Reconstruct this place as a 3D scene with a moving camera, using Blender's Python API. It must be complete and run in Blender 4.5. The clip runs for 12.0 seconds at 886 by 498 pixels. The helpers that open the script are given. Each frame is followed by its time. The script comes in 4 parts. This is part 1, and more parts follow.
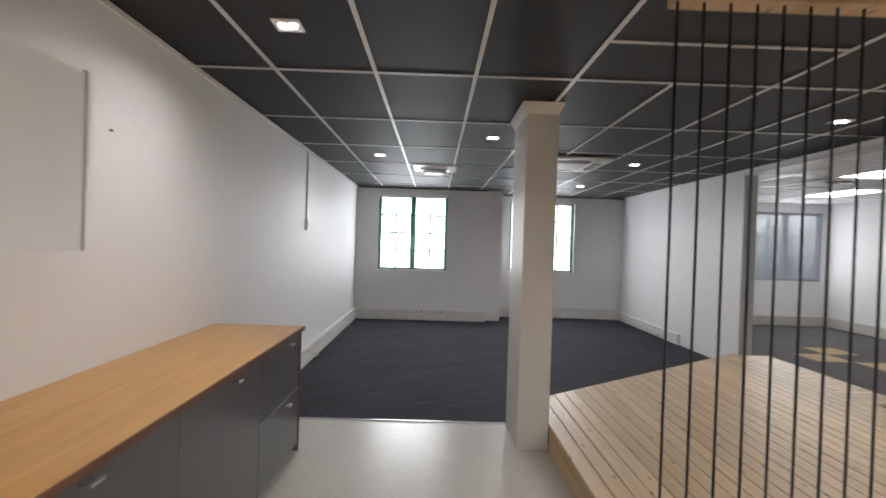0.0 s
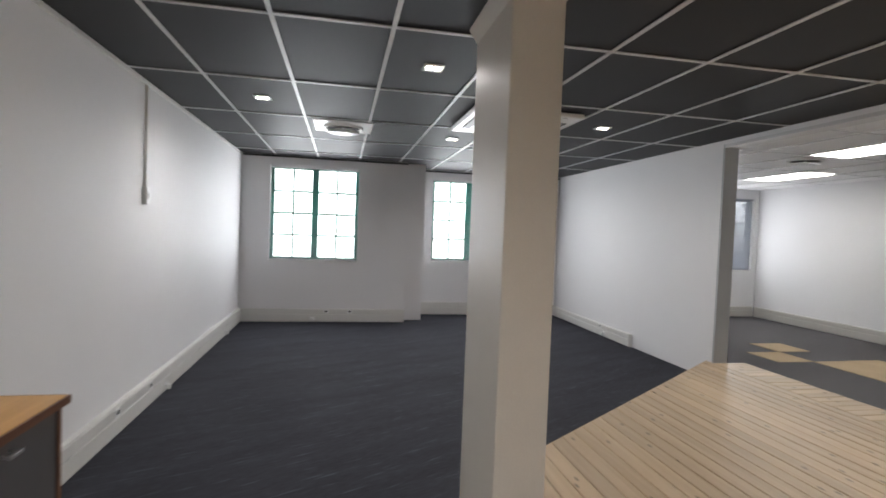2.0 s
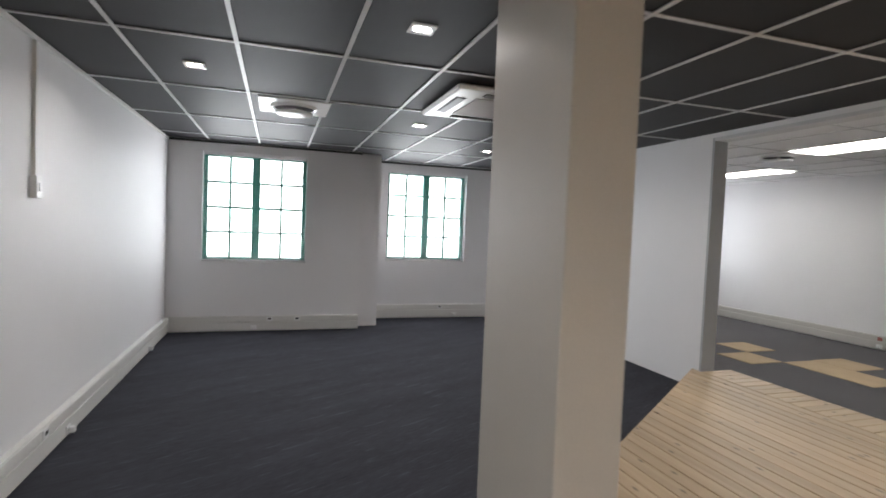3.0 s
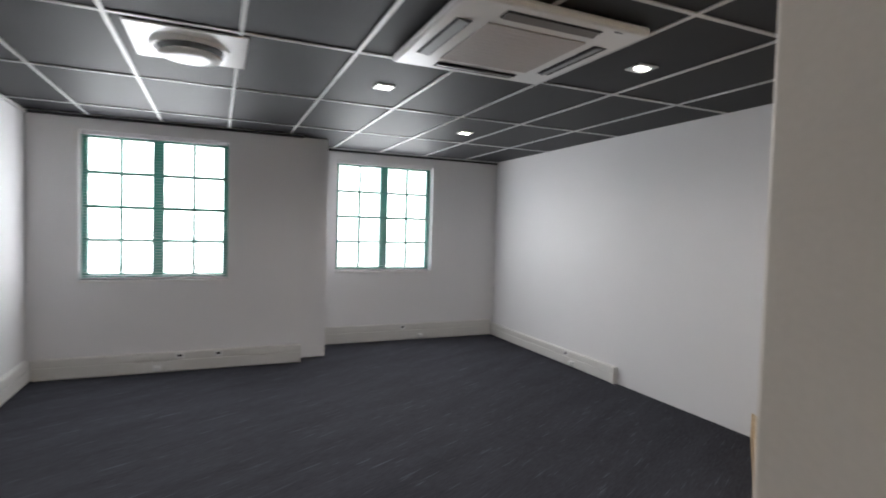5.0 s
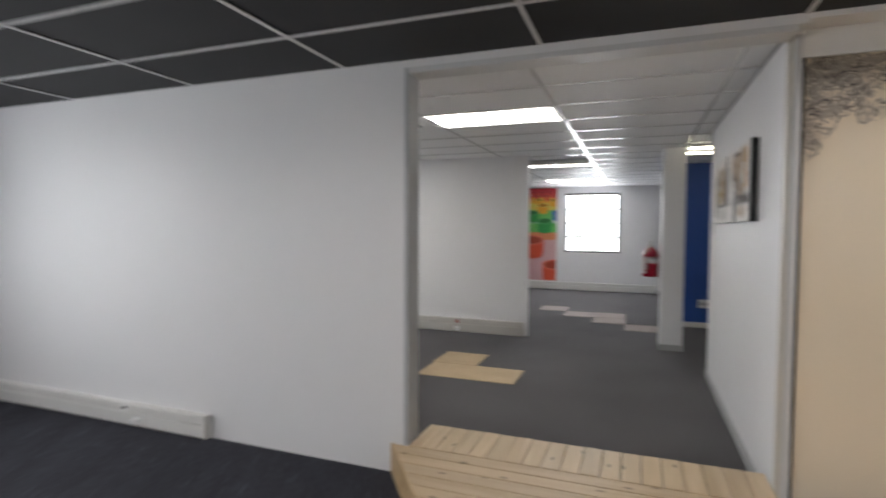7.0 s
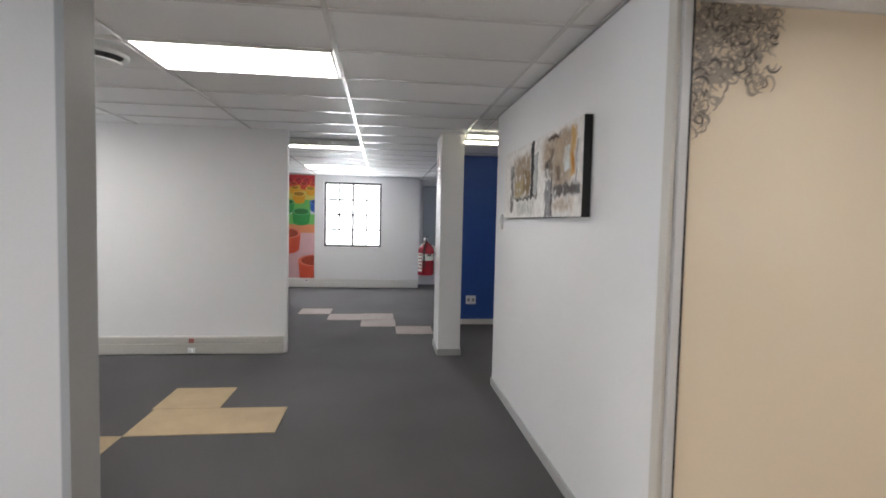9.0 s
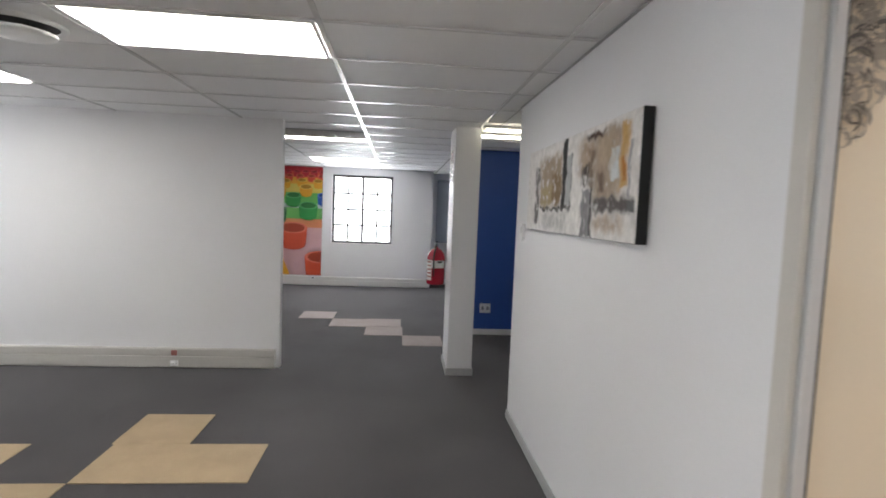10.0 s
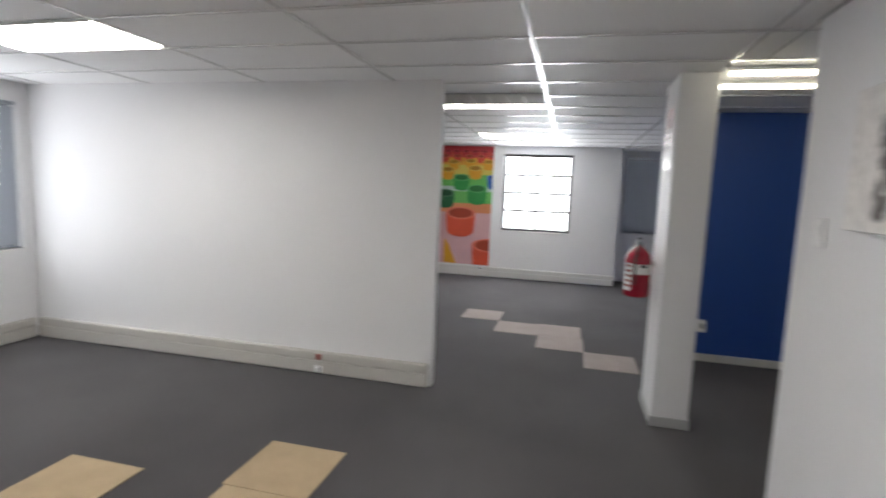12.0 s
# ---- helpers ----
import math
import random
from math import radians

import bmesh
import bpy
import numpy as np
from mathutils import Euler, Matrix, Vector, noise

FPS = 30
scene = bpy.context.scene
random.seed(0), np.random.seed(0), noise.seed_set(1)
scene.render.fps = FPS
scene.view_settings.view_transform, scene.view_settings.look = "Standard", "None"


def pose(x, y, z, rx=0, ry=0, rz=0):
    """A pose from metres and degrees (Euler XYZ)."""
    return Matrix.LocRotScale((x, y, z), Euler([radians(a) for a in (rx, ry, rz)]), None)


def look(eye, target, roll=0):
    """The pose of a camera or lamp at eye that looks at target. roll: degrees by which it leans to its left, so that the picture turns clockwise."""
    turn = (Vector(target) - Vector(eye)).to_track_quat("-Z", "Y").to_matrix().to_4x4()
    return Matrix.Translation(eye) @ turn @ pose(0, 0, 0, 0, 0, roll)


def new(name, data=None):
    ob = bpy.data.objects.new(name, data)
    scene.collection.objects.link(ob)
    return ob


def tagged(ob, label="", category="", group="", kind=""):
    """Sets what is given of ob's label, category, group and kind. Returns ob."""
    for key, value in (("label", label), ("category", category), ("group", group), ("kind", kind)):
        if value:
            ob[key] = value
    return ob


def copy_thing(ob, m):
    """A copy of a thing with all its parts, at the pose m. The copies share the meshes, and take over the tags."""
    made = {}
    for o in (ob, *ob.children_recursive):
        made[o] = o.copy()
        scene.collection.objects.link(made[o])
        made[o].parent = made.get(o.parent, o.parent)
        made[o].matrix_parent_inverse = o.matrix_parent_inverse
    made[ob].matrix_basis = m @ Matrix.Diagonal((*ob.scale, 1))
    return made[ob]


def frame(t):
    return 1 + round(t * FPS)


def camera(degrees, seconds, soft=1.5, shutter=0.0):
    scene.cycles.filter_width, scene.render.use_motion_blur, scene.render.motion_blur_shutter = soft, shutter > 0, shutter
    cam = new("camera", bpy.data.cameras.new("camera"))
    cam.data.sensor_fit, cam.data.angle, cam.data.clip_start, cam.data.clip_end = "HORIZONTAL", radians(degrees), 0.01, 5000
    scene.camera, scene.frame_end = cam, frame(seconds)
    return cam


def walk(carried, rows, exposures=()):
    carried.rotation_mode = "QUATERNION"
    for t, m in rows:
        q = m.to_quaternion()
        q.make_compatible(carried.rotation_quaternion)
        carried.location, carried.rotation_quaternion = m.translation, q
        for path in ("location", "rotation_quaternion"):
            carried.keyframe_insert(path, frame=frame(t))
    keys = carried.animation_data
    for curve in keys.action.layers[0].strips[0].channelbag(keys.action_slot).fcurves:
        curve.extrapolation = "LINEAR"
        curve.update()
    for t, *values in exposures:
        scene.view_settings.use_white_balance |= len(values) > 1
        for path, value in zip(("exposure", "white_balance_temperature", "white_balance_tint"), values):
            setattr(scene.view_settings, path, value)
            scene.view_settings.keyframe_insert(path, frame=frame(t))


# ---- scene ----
cam = camera(81.1, 12.0, 1.8, 0.5)
PATH = [
    (0, (-0.088, -0.082, 1.401), (-0.057, 1.918, 1.378), 1.8),
    (0.5, (-0.07, 0.355, 1.38), (-0.037, 2.354, 1.341), 1.7),
    (1, (-0.064, 0.76, 1.396), (-0.005, 2.758, 1.341), 2.3),
    (1.5, (-0.091, 1.173, 1.398), (0.121, 3.161, 1.331), 2.3),
    (2, (-0.103, 1.571, 1.385), (0.282, 3.533, 1.317), 2.2),
    (2.5, (-0.157, 1.928, 1.398), (0.361, 3.859, 1.328), 2.5),
    (3, (-0.236, 2.287, 1.432), (0.376, 4.189, 1.346), 2.3),
    (3.2, (-0.246, 2.439, 1.403), (0.385, 4.335, 1.32), 1.9),
    (4.8, (-0.058, 3.632, 1.414), (0.704, 5.479, 1.335), 1.7),
    (5, (0.021, 3.771, 1.443), (0.823, 5.602, 1.368), 1.6),
    (5.5, (0.208, 4.136, 1.444), (1.358, 5.771, 1.379), 1.4),
    (6, (0.37, 4.462, 1.433), (1.753, 5.903, 1.333), 1.2),
    (6.5, (0.648, 4.726, 1.457), (2.246, 5.921, 1.328), 1.6),
    (7, (0.897, 4.954, 1.449), (2.769, 5.653, 1.364), 0.3),
    (7.5, (1.189, 5.1, 1.442), (3.178, 5.246, 1.285), 1.2),
    (7.7, (1.322, 5.096, 1.457), (3.318, 5.132, 1.323), 1.1),
    (9.3, (2.267, 5.331, 1.452), (4.247, 5.08, 1.333), 1.5),
    (9.5, (2.409, 5.294, 1.436), (4.389, 5.05, 1.297), 1.7),
    (10, (2.738, 5.199, 1.592), (4.725, 5.024, 1.449), 2.3),
    (10.5, (3.01, 5.203, 1.604), (4.998, 5.108, 1.402), 2.4),
    (11, (3.335, 5.214, 1.613), (5.321, 5.215, 1.378), 2.0),
    (11.5, (3.693, 5.198, 1.61), (5.677, 5.299, 1.379), 1.8),
    (12, (4.02, 5.322, 1.593), (5.95, 5.792, 1.361), 2.3),
]
walk(cam, [(t, look(eye, target, roll)) for t, eye, target, roll in PATH], exposures=[(0, 0.48), (1, 0.53), (3, 0.47), (5, 0.40), (6, 0.42), (6.5, 0.42), (7, 0.5), (7.5, 0.75), (9.5, 0.78), (10, 0.78), (11, 0.65), (12, 0.80)])

# ---- levels and main lines of the plan (metres) ----
F1, F2, DECK = -0.048, -0.10, 0.139      # front floor, back floor, timber deck
C1, C2 = 2.415, 2.455                    # black ceiling, white ceiling
XL, XD, XG = -1.56, 3.69, 3.85           # outer side wall, dividing wall, cream glass panel
XE, XR = 14.1, 14.75                     # recess and end wall of the far office
YN = -2.6                                # wall behind the start

# ---- world, daylight, lamps ----
world = bpy.data.worlds.new("world")
scene.world = world
world.use_nodes = True
wn = world.node_tree
sky = wn.nodes.new("ShaderNodeTexSky")
sky.sky_type, sky.sun_disc = "NISHITA", False
sky.sun_elevation, sky.sun_rotation = radians(48), radians(20)
wn.links.new(sky.outputs[0], wn.nodes["Background"].inputs[0])
wn.nodes["Background"].inputs[1].default_value = 0.12


def area_lamp(name, m, sx, sy, watts, colour):
    la = bpy.data.lights.new(name, "AREA")
    la.shape, la.size, la.size_y, la.energy, la.color = "RECTANGLE", sx, sy, watts, colour
    ob = new(name, la)
    ob.matrix_world = m
    return ob


DAY = (0.93, 0.95, 1.0)
area_lamp("daylight_window_1", pose(-0.51, 9.56, 1.57, -90, 0, 0), 1.2, 1.3, 23, DAY)
area_lamp("daylight_window_2", pose(2.05, 10.32, 1.57, -90, 0, 0), 1.2, 1.3, 23, DAY)
area_lamp("daylight_window_3", pose(7.2, 10.68, 1.55, -90, 0, 0), 1.1, 1.3, 14, DAY)
area_lamp("daylight_window_4", pose(14.12, 6.02, 1.56, 0, 90, 0), 1.4, 1.2, 32, DAY)

WARM = (1.0, 0.952, 0.94)
DOWNLIGHTS = [(-0.77, 6.03), (0.43, 4.84), (2.28, 6.12), (1.07, 7.26), (2.29, 8.48), (2.95, 3.80), (2.29, 1.24),
              # This row is unseen: added fittings that brighten the start of the room.
              (0.42, 0.04), (-0.78, -0.60), (1.62, -0.60), (0.42, -1.80), (2.95, -0.60)]
# Beams near the start are set stronger to lift that end.
for x, y in [(-0.82, 2.41)] + DOWNLIGHTS:
    area_lamp("downlight_beam", pose(x, y, C1 - 0.025), 0.09, 0.09, 5 if y > 3 else (6.5 if x < 0 else 12), WARM).data.spread = radians(158)

# ---- materials ----


def mat(name, colour, rough=0.6, metal=0.0, var=0.06, scale=3.0, grain=60.0, bump=0.05, stretch=(1, 1, 1), spec=0.5, turn=0.0):
    m = bpy.data.materials.new(name)
    m.use_nodes = True
    nt = m.node_tree
    b = nt.nodes["Principled BSDF"]
    b.inputs["Roughness"].default_value, b.inputs["Metallic"].default_value = rough, metal
    b.inputs["Specular IOR Level"].default_value = spec
    geo = nt.nodes.new("ShaderNodeNewGeometry")
    mp = nt.nodes.new("ShaderNodeMapping")
    mp.inputs["Scale"].default_value = stretch
    rot = nt.nodes.new("ShaderNodeMapping")
    rot.inputs["Rotation"].default_value = (0, 0, radians(turn))
    nt.links.new(geo.outputs["Position"], rot.inputs["Vector"])
    nt.links.new(rot.outputs[0], mp.inputs["Vector"])
    n1, n2 = nt.nodes.new("ShaderNodeTexNoise"), nt.nodes.new("ShaderNodeTexNoise")
    n1.inputs["Scale"].default_value, n2.inputs["Scale"].default_value = scale, grain
    n1.inputs["Detail"].default_value = 5
    for n in (n1, n2):
        nt.links.new(mp.outputs[0], n.inputs["Vector"])
    mix = nt.nodes.new("ShaderNodeMath")
    mix.operation = "ADD"
    nt.links.new(n1.outputs[0], mix.inputs[0])
    nt.links.new(n2.outputs[0], mix.inputs[1])
    ramp = nt.nodes.new("ShaderNodeMapRange")
    ramp.inputs[1].default_value, ramp.inputs[2].default_value = 0.6, 1.4
    ramp.inputs[3].default_value, ramp.inputs[4].default_value = 1 - var, 1 + var
    nt.links.new(mix.outputs[0], ramp.inputs[0])
    vm = nt.nodes.new("ShaderNodeVectorMath")
    vm.operation = "SCALE"
    vm.inputs[0].default_value = colour
    nt.links.new(ramp.outputs[0], vm.inputs["Scale"])
    nt.links.new(vm.outputs[0], b.inputs["Base Color"])
    if bump:
        bp = nt.nodes.new("ShaderNodeBump")
        bp.inputs["Strength"].default_value, bp.inputs["Distance"].default_value = bump, 0.004
        nt.links.new(n2.outputs[0], bp.inputs["Height"])
        nt.links.new(bp.outputs[0], b.inputs["Normal"])
    return m


def glow(name, colour, strength):
    m = bpy.data.materials.new(name)
    m.use_nodes = True
    b = m.node_tree.nodes["Principled BSDF"]
    b.inputs["Base Color"].default_value = (0.8, 0.8, 0.8, 1)
    b.inputs["Emission Color"].default_value = (*colour, 1)
    b.inputs["Emission Strength"].default_value = strength
    return m


def wood(name, light, dark, axis, rough=0.5, knots=False, ring=14.0, per_object=True):
    """Timber with grain along the given axis of the world."""
    m = bpy.data.materials.new(name)
    m.use_nodes = True
    nt = m.node_tree
    b = nt.nodes["Principled BSDF"]
    b.inputs["Roughness"].default_value = rough
    geo, info = nt.nodes.new("ShaderNodeNewGeometry"), nt.nodes.new("ShaderNodeObjectInfo")
    off = nt.nodes.new("ShaderNodeVectorMath")
    off.operation = "SCALE"
    off.inputs[0].default_value = (7, 13, 5)
    add = nt.nodes.new("ShaderNodeVectorMath")
    nt.links.new(info.outputs["Random"], off.inputs["Scale"])
    nt.links.new(geo.outputs["Position"], add.inputs[0])
    nt.links.new(off.outputs[0], add.inputs[1])
    mp = nt.nodes.new("ShaderNodeMapping")
    s = [1.0, 1.0, 1.0]
    s["xyz".index(axis)] = 0.07
    mp.inputs["Scale"].default_value = s
    nt.links.new(add.outputs[0], mp.inputs["Vector"])
    n1 = nt.nodes.new("ShaderNodeTexNoise")
    n1.inputs["Scale"].default_value, n1.inputs["Detail"].default_value, n1.inputs["Distortion"].default_value = ring, 6, 0.6
    nt.links.new(mp.outputs[0], n1.inputs["Vector"])
    ramp = nt.nodes.new("ShaderNodeValToRGB")
    ramp.color_ramp.elements[0].position, ramp.color_ramp.elements[1].position = 0.33, 0.68
    ramp.color_ramp.elements[0].color, ramp.color_ramp.elements[1].color = (*dark, 1), (*light, 1)
    nt.links.new(n1.outputs[0], ramp.inputs[0])
    tone = nt.nodes.new("ShaderNodeMapRange")
    tone.inputs[3].default_value, tone.inputs[4].default_value = (0.86, 1.10) if per_object else (1, 1)
    nt.links.new(info.outputs["Random"], tone.inputs[0])
    vm = nt.nodes.new("ShaderNodeVectorMath")
    vm.operation = "SCALE"
    nt.links.new(ramp.outputs[0], vm.inputs[0])
    nt.links.new(tone.outputs[0], vm.inputs["Scale"])
    last = vm.outputs[0]
    if knots:
        s2 = [1.0, 1.0, 1.0]
        s2["xyz".index(axis)] = 0.4
        mp2 = nt.nodes.new("ShaderNodeMapping")
        mp2.inputs["Scale"].default_value = s2
        nt.links.new(add.outputs[0], mp2.inputs["Vector"])
        vo = nt.nodes.new("ShaderNodeTexVoronoi")
        vo.voronoi_dimensions = "2D"
        vo.inputs["Scale"].default_value = 5.5
        nt.links.new(mp2.outputs[0], vo.inputs["Vector"])
        kr = nt.nodes.new("ShaderNodeMapRange")
        kr.inputs[1].default_value, kr.inputs[2].default_value = 0.018, 0.07
        kr.inputs[3].default_value, kr.inputs[4].default_value = 0.36, 1.0
        nt.links.new(vo.outputs["Distance"], kr.inputs[0])
        v2 = nt.nodes.new("ShaderNodeVectorMath")
        v2.operation = "SCALE"
        nt.links.new(last, v2.inputs[0])
        nt.links.new(kr.outputs[0], v2.inputs["Scale"])
        last = v2.outputs[0]
    nt.links.new(last, b.inputs["Base Color"])
    bp = nt.nodes.new("ShaderNodeBump")
    bp.inputs["Strength"].default_value, bp.inputs["Distance"].default_value = 0.15, 0.003
    nt.links.new(n1.outputs[0], bp.inputs["Height"])
    nt.links.new(bp.outputs[0], b.inputs["Normal"])
    return m


def glass_mat(name):
    m = bpy.data.materials.new(name)
    m.use_nodes = True
    b = m.node_tree.nodes["Principled BSDF"]
    b.inputs["Base Color"].default_value = (0.97, 0.99, 0.98, 1)
    b.inputs["Transmission Weight"].default_value = 1
    b.inputs["Roughness"].default_value, b.inputs["IOR"].default_value = 0.0, 1.45
    return m


def painting_mat():
    """Abstract brushwork: pale ground with ragged tan, umber, ochre and grey blocks."""
    m = bpy.data.materials.new("abstract_paint")
    m.use_nodes = True
    nt = m.node_tree
    b = nt.nodes["Principled BSDF"]
    b.inputs["Roughness"].default_value = 0.75
    b.inputs["Specular IOR Level"].default_value = 0.15
    geo = nt.nodes.new("ShaderNodeNewGeometry")
    sep = nt.nodes.new("ShaderNodeSeparateXYZ")

    def noise_at(scale, stretch, detail=6):
        mp = nt.nodes.new("ShaderNodeMapping")
        mp.inputs["Scale"].default_value = stretch
        nt.links.new(geo.outputs["Position"], mp.inputs["Vector"])
        n = nt.nodes.new("ShaderNodeTexNoise")
        n.inputs["Scale"].default_value, n.inputs["Detail"].default_value = scale, detail
        nt.links.new(mp.outputs[0], n.inputs["Vector"])
        return n
    warp, streak, grain = noise_at(13, (1.3, 1, 0.9), 12), noise_at(14, (1.1, 1, 1.1), 12), noise_at(60, (1, 1, 0.3))
    off = nt.nodes.new("ShaderNodeVectorMath")
    off.operation = "SUBTRACT"
    off.inputs[1].default_value = (0.5, 0.5, 0.5)
    nt.links.new(warp.outputs["Color"], off.inputs[0])
    sc = nt.nodes.new("ShaderNodeVectorMath")
    sc.operation = "SCALE"
    sc.inputs["Scale"].default_value = 0.10
    nt.links.new(off.outputs[0], sc.inputs[0])
    ad = nt.nodes.new("ShaderNodeVectorMath")
    nt.links.new(geo.outputs["Position"], ad.inputs[0])
    nt.links.new(sc.outputs[0], ad.inputs[1])
    nt.links.new(ad.outputs[0], sep.inputs[0])

    def ramp(src, a, c):
        r = nt.nodes.new("ShaderNodeMapRange")
        r.interpolation_type = "SMOOTHSTEP"
        r.inputs[1].default_value, r.inputs[2].default_value = a, c
        nt.links.new(src, r.inputs[0])
        return r.outputs[0]

    def times(p, q):
        k = nt.nodes.new("ShaderNodeMath")
        k.operation = "MULTIPLY"
        nt.links.new(p, k.inputs[0])
        nt.links.new(q, k.inputs[1])
        return k.outputs[0]
    base = nt.nodes.new("ShaderNodeValToRGB")
    base.color_ramp.elements[0].position, base.color_ramp.elements[1].position = 0.38, 0.56
    base.color_ramp.elements[0].color, base.color_ramp.elements[1].color = (0.72, 0.695, 0.67, 1), (0.79, 0.765, 0.74, 1)
    nt.links.new(streak.outputs[0], base.inputs[0])
    last = base.outputs[0]
    # u0, u1 from the far end, v0, v1 from below, softness, colour, how far the streaks break it
    for u0, u1, v0, v1, soft, colour, broken in (
            (0.17, 0.45, 0.30, 0.86, 0.05, (0.36, 0.28, 0.20), 0.50), (0.20, 0.36, 0.28, 0.55, 0.04, (0.38, 0.30, 0.16), 0.57),
            (0.11, 0.17, 0.08, 0.78, 0.015, (0.16, 0.15, 0.145), 0.54), (0.33, 0.44, 0.30, 0.66, 0.03, (0.22, 0.15, 0.08), 0.56),
            (0.445, 0.485, 0.24, 0.99, 0.008, (0.035, 0.033, 0.033), 0.40), (0.485, 0.53, 0.30, 0.82, 0.012, (0.42, 0.43, 0.43), 0.42),
            (0.528, 0.538, 0.26, 0.80, 0.006, (0.06, 0.058, 0.058), 0.52), (0.19, 0.54, 0.245, 0.29, 0.012, (0.07, 0.065, 0.06), 0.52),
            (0.22, 0.50, 0.05, 0.22, 0.05, (0.50, 0.49, 0.47), 0.56), (0.60, 0.74, 0.58, 0.90, 0.06, (0.42, 0.32, 0.23), 0.48),
            (0.72, 0.90, 0.33, 0.93, 0.05, (0.40, 0.32, 0.24), 0.44), (0.74, 0.86, 0.62, 0.90, 0.05, (0.44, 0.34, 0.24), 0.54),
            (0.63, 0.69, 0.47, 0.68, 0.02, (0.09, 0.075, 0.065), 0.50), (0.685, 0.725, 0.45, 0.80, 0.025, (0.20, 0.15, 0.11), 0.52),
            (0.635, 0.715, 0.0, 0.44, 0.012, (0.25, 0.245, 0.25), 0.46), (0.70, 0.722, 0.0, 0.46, 0.008, (0.08, 0.078, 0.08), 0.46),
            (0.66, 0.79, 0.885, 0.945, 0.02, (0.08, 0.05, 0.035), 0.50), (0.755, 0.80, 0.42, 0.60, 0.03, (0.17, 0.12, 0.09), 0.54),
            (0.835, 0.885, 0.50, 0.76, 0.015, (0.62, 0.66, 0.66), 0.50), (0.89, 0.935, 0.42, 0.92, 0.02, (0.56, 0.35, 0.14), 0.42),
            (0.905, 0.928, 0.48, 0.66, 0.012, (0.45, 0.18, 0.04), 0.50), (0.94, 0.952, 0.36, 0.80, 0.008, (0.33, 0.33, 0.35), 0.48),
            (0.73, 0.985, 0.23, 0.36, 0.03, (0.12, 0.105, 0.10), 0.46), (0.94, 0.99, 0.24, 0.34, 0.01, (0.13, 0.13, 0.13), 0.40),
            (0.73, 0.93, 0.07, 0.20, 0.05, (0.50, 0.41, 0.33), 0.52)):
        xa, xb = 6.36 - 1.697 * u1, 6.36 - 1.697 * u0
        za, zb = 1.495 + 0.53 * v0, 1.495 + 0.53 * v1
        sx, sz = soft * 1.2, soft * 0.6
        k = times(times(ramp(sep.outputs[0], xa - sx, xa + sx), ramp(sep.outputs[0], xb + sx, xb - sx)), times(ramp(sep.outputs[2], za - sz, za + sz), ramp(sep.outputs[2], zb + sz, zb - sz)))
        k = times(k, ramp(streak.outputs[0], broken - 0.24, broken + 0.0))
        mx = nt.nodes.new("ShaderNodeMix")
        mx.data_type = "RGBA"
        nt.links.new(k, mx.inputs[0])
        nt.links.new(last, mx.inputs[6])
        mx.inputs[7].default_value = (*colour, 1)
        last = mx.outputs[2]
    fine = noise_at(26, (1.6, 1, 1.1), 10)
    tone = nt.nodes.new("ShaderNodeMapRange")
    tone.inputs[1].default_value, tone.inputs[2].default_value = 0.3, 0.7
    tone.inputs[3].default_value, tone.inputs[4].default_value = 0.86, 1.12
    nt.links.new(fine.outputs[0], tone.inputs[0])
    vm = nt.nodes.new("ShaderNodeVectorMath")
    vm.operation = "SCALE"
    nt.links.new(last, vm.inputs[0])
    nt.links.new(tone.outputs[0], vm.inputs["Scale"])
    nt.links.new(vm.outputs[0], b.inputs["Base Color"])
    bp = nt.nodes.new("ShaderNodeBump")
    bp.inputs["Strength"].default_value, bp.inputs["Distance"].default_value = 0.4, 0.002
    nt.links.new(grain.outputs[0], bp.inputs["Height"])
    nt.links.new(bp.outputs[0], b.inputs["Normal"])
    return m


M_WALL = mat("white_wall_paint", (0.785, 0.78, 0.785), 0.56, var=0.035, scale=0.9, grain=180, bump=0.08, spec=0.3)
M_TRIM = mat("white_gloss_trim", (0.78, 0.77, 0.75), 0.35, var=0.03, scale=2, grain=90, bump=0.02)
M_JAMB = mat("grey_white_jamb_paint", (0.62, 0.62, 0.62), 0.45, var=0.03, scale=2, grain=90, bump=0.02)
# Grey jamb paint made darker, with the left reveal's shade in the colour.
M_JAMBSHADED = mat("shaded_grey_jamb_paint", (0.42, 0.435, 0.45), 0.45, var=0.03, scale=2, grain=90, bump=0.02)
M_COLUMN = mat("cream_column_paint", (0.60, 0.57, 0.52), 0.5, var=0.04, scale=2.5, grain=120, bump=0.05)
M_TRUNK = mat("cream_plastic_trunking", (0.70, 0.69, 0.66), 0.4, var=0.04, scale=3, grain=60, bump=0.02)
M_TRUNK2 = mat("aged_beige_trunking", (0.56, 0.54, 0.50), 0.45, var=0.06, scale=2, grain=60, bump=0.02)
M_SKIRT = mat("grey_skirting_paint", (0.42, 0.42, 0.42), 0.5, var=0.05)
M_BLACKTILE = mat("charcoal_ceiling_board", (0.018, 0.0185, 0.021), 0.62, var=0.18, scale=2.2, grain=220, bump=0.15, spec=0.38)
M_GRID = mat("pale_ceiling_grid_metal", (0.62, 0.62, 0.62), 0.4, var=0.03)
M_DARKEDGE = mat("dark_shadow_trim", (0.02, 0.02, 0.022), 0.6)
M_WHITETILE = mat("white_vinyl_ceiling_board", (0.86, 0.86, 0.86), 0.6, var=0.02, scale=2, grain=160, bump=0.03, spec=0.12)
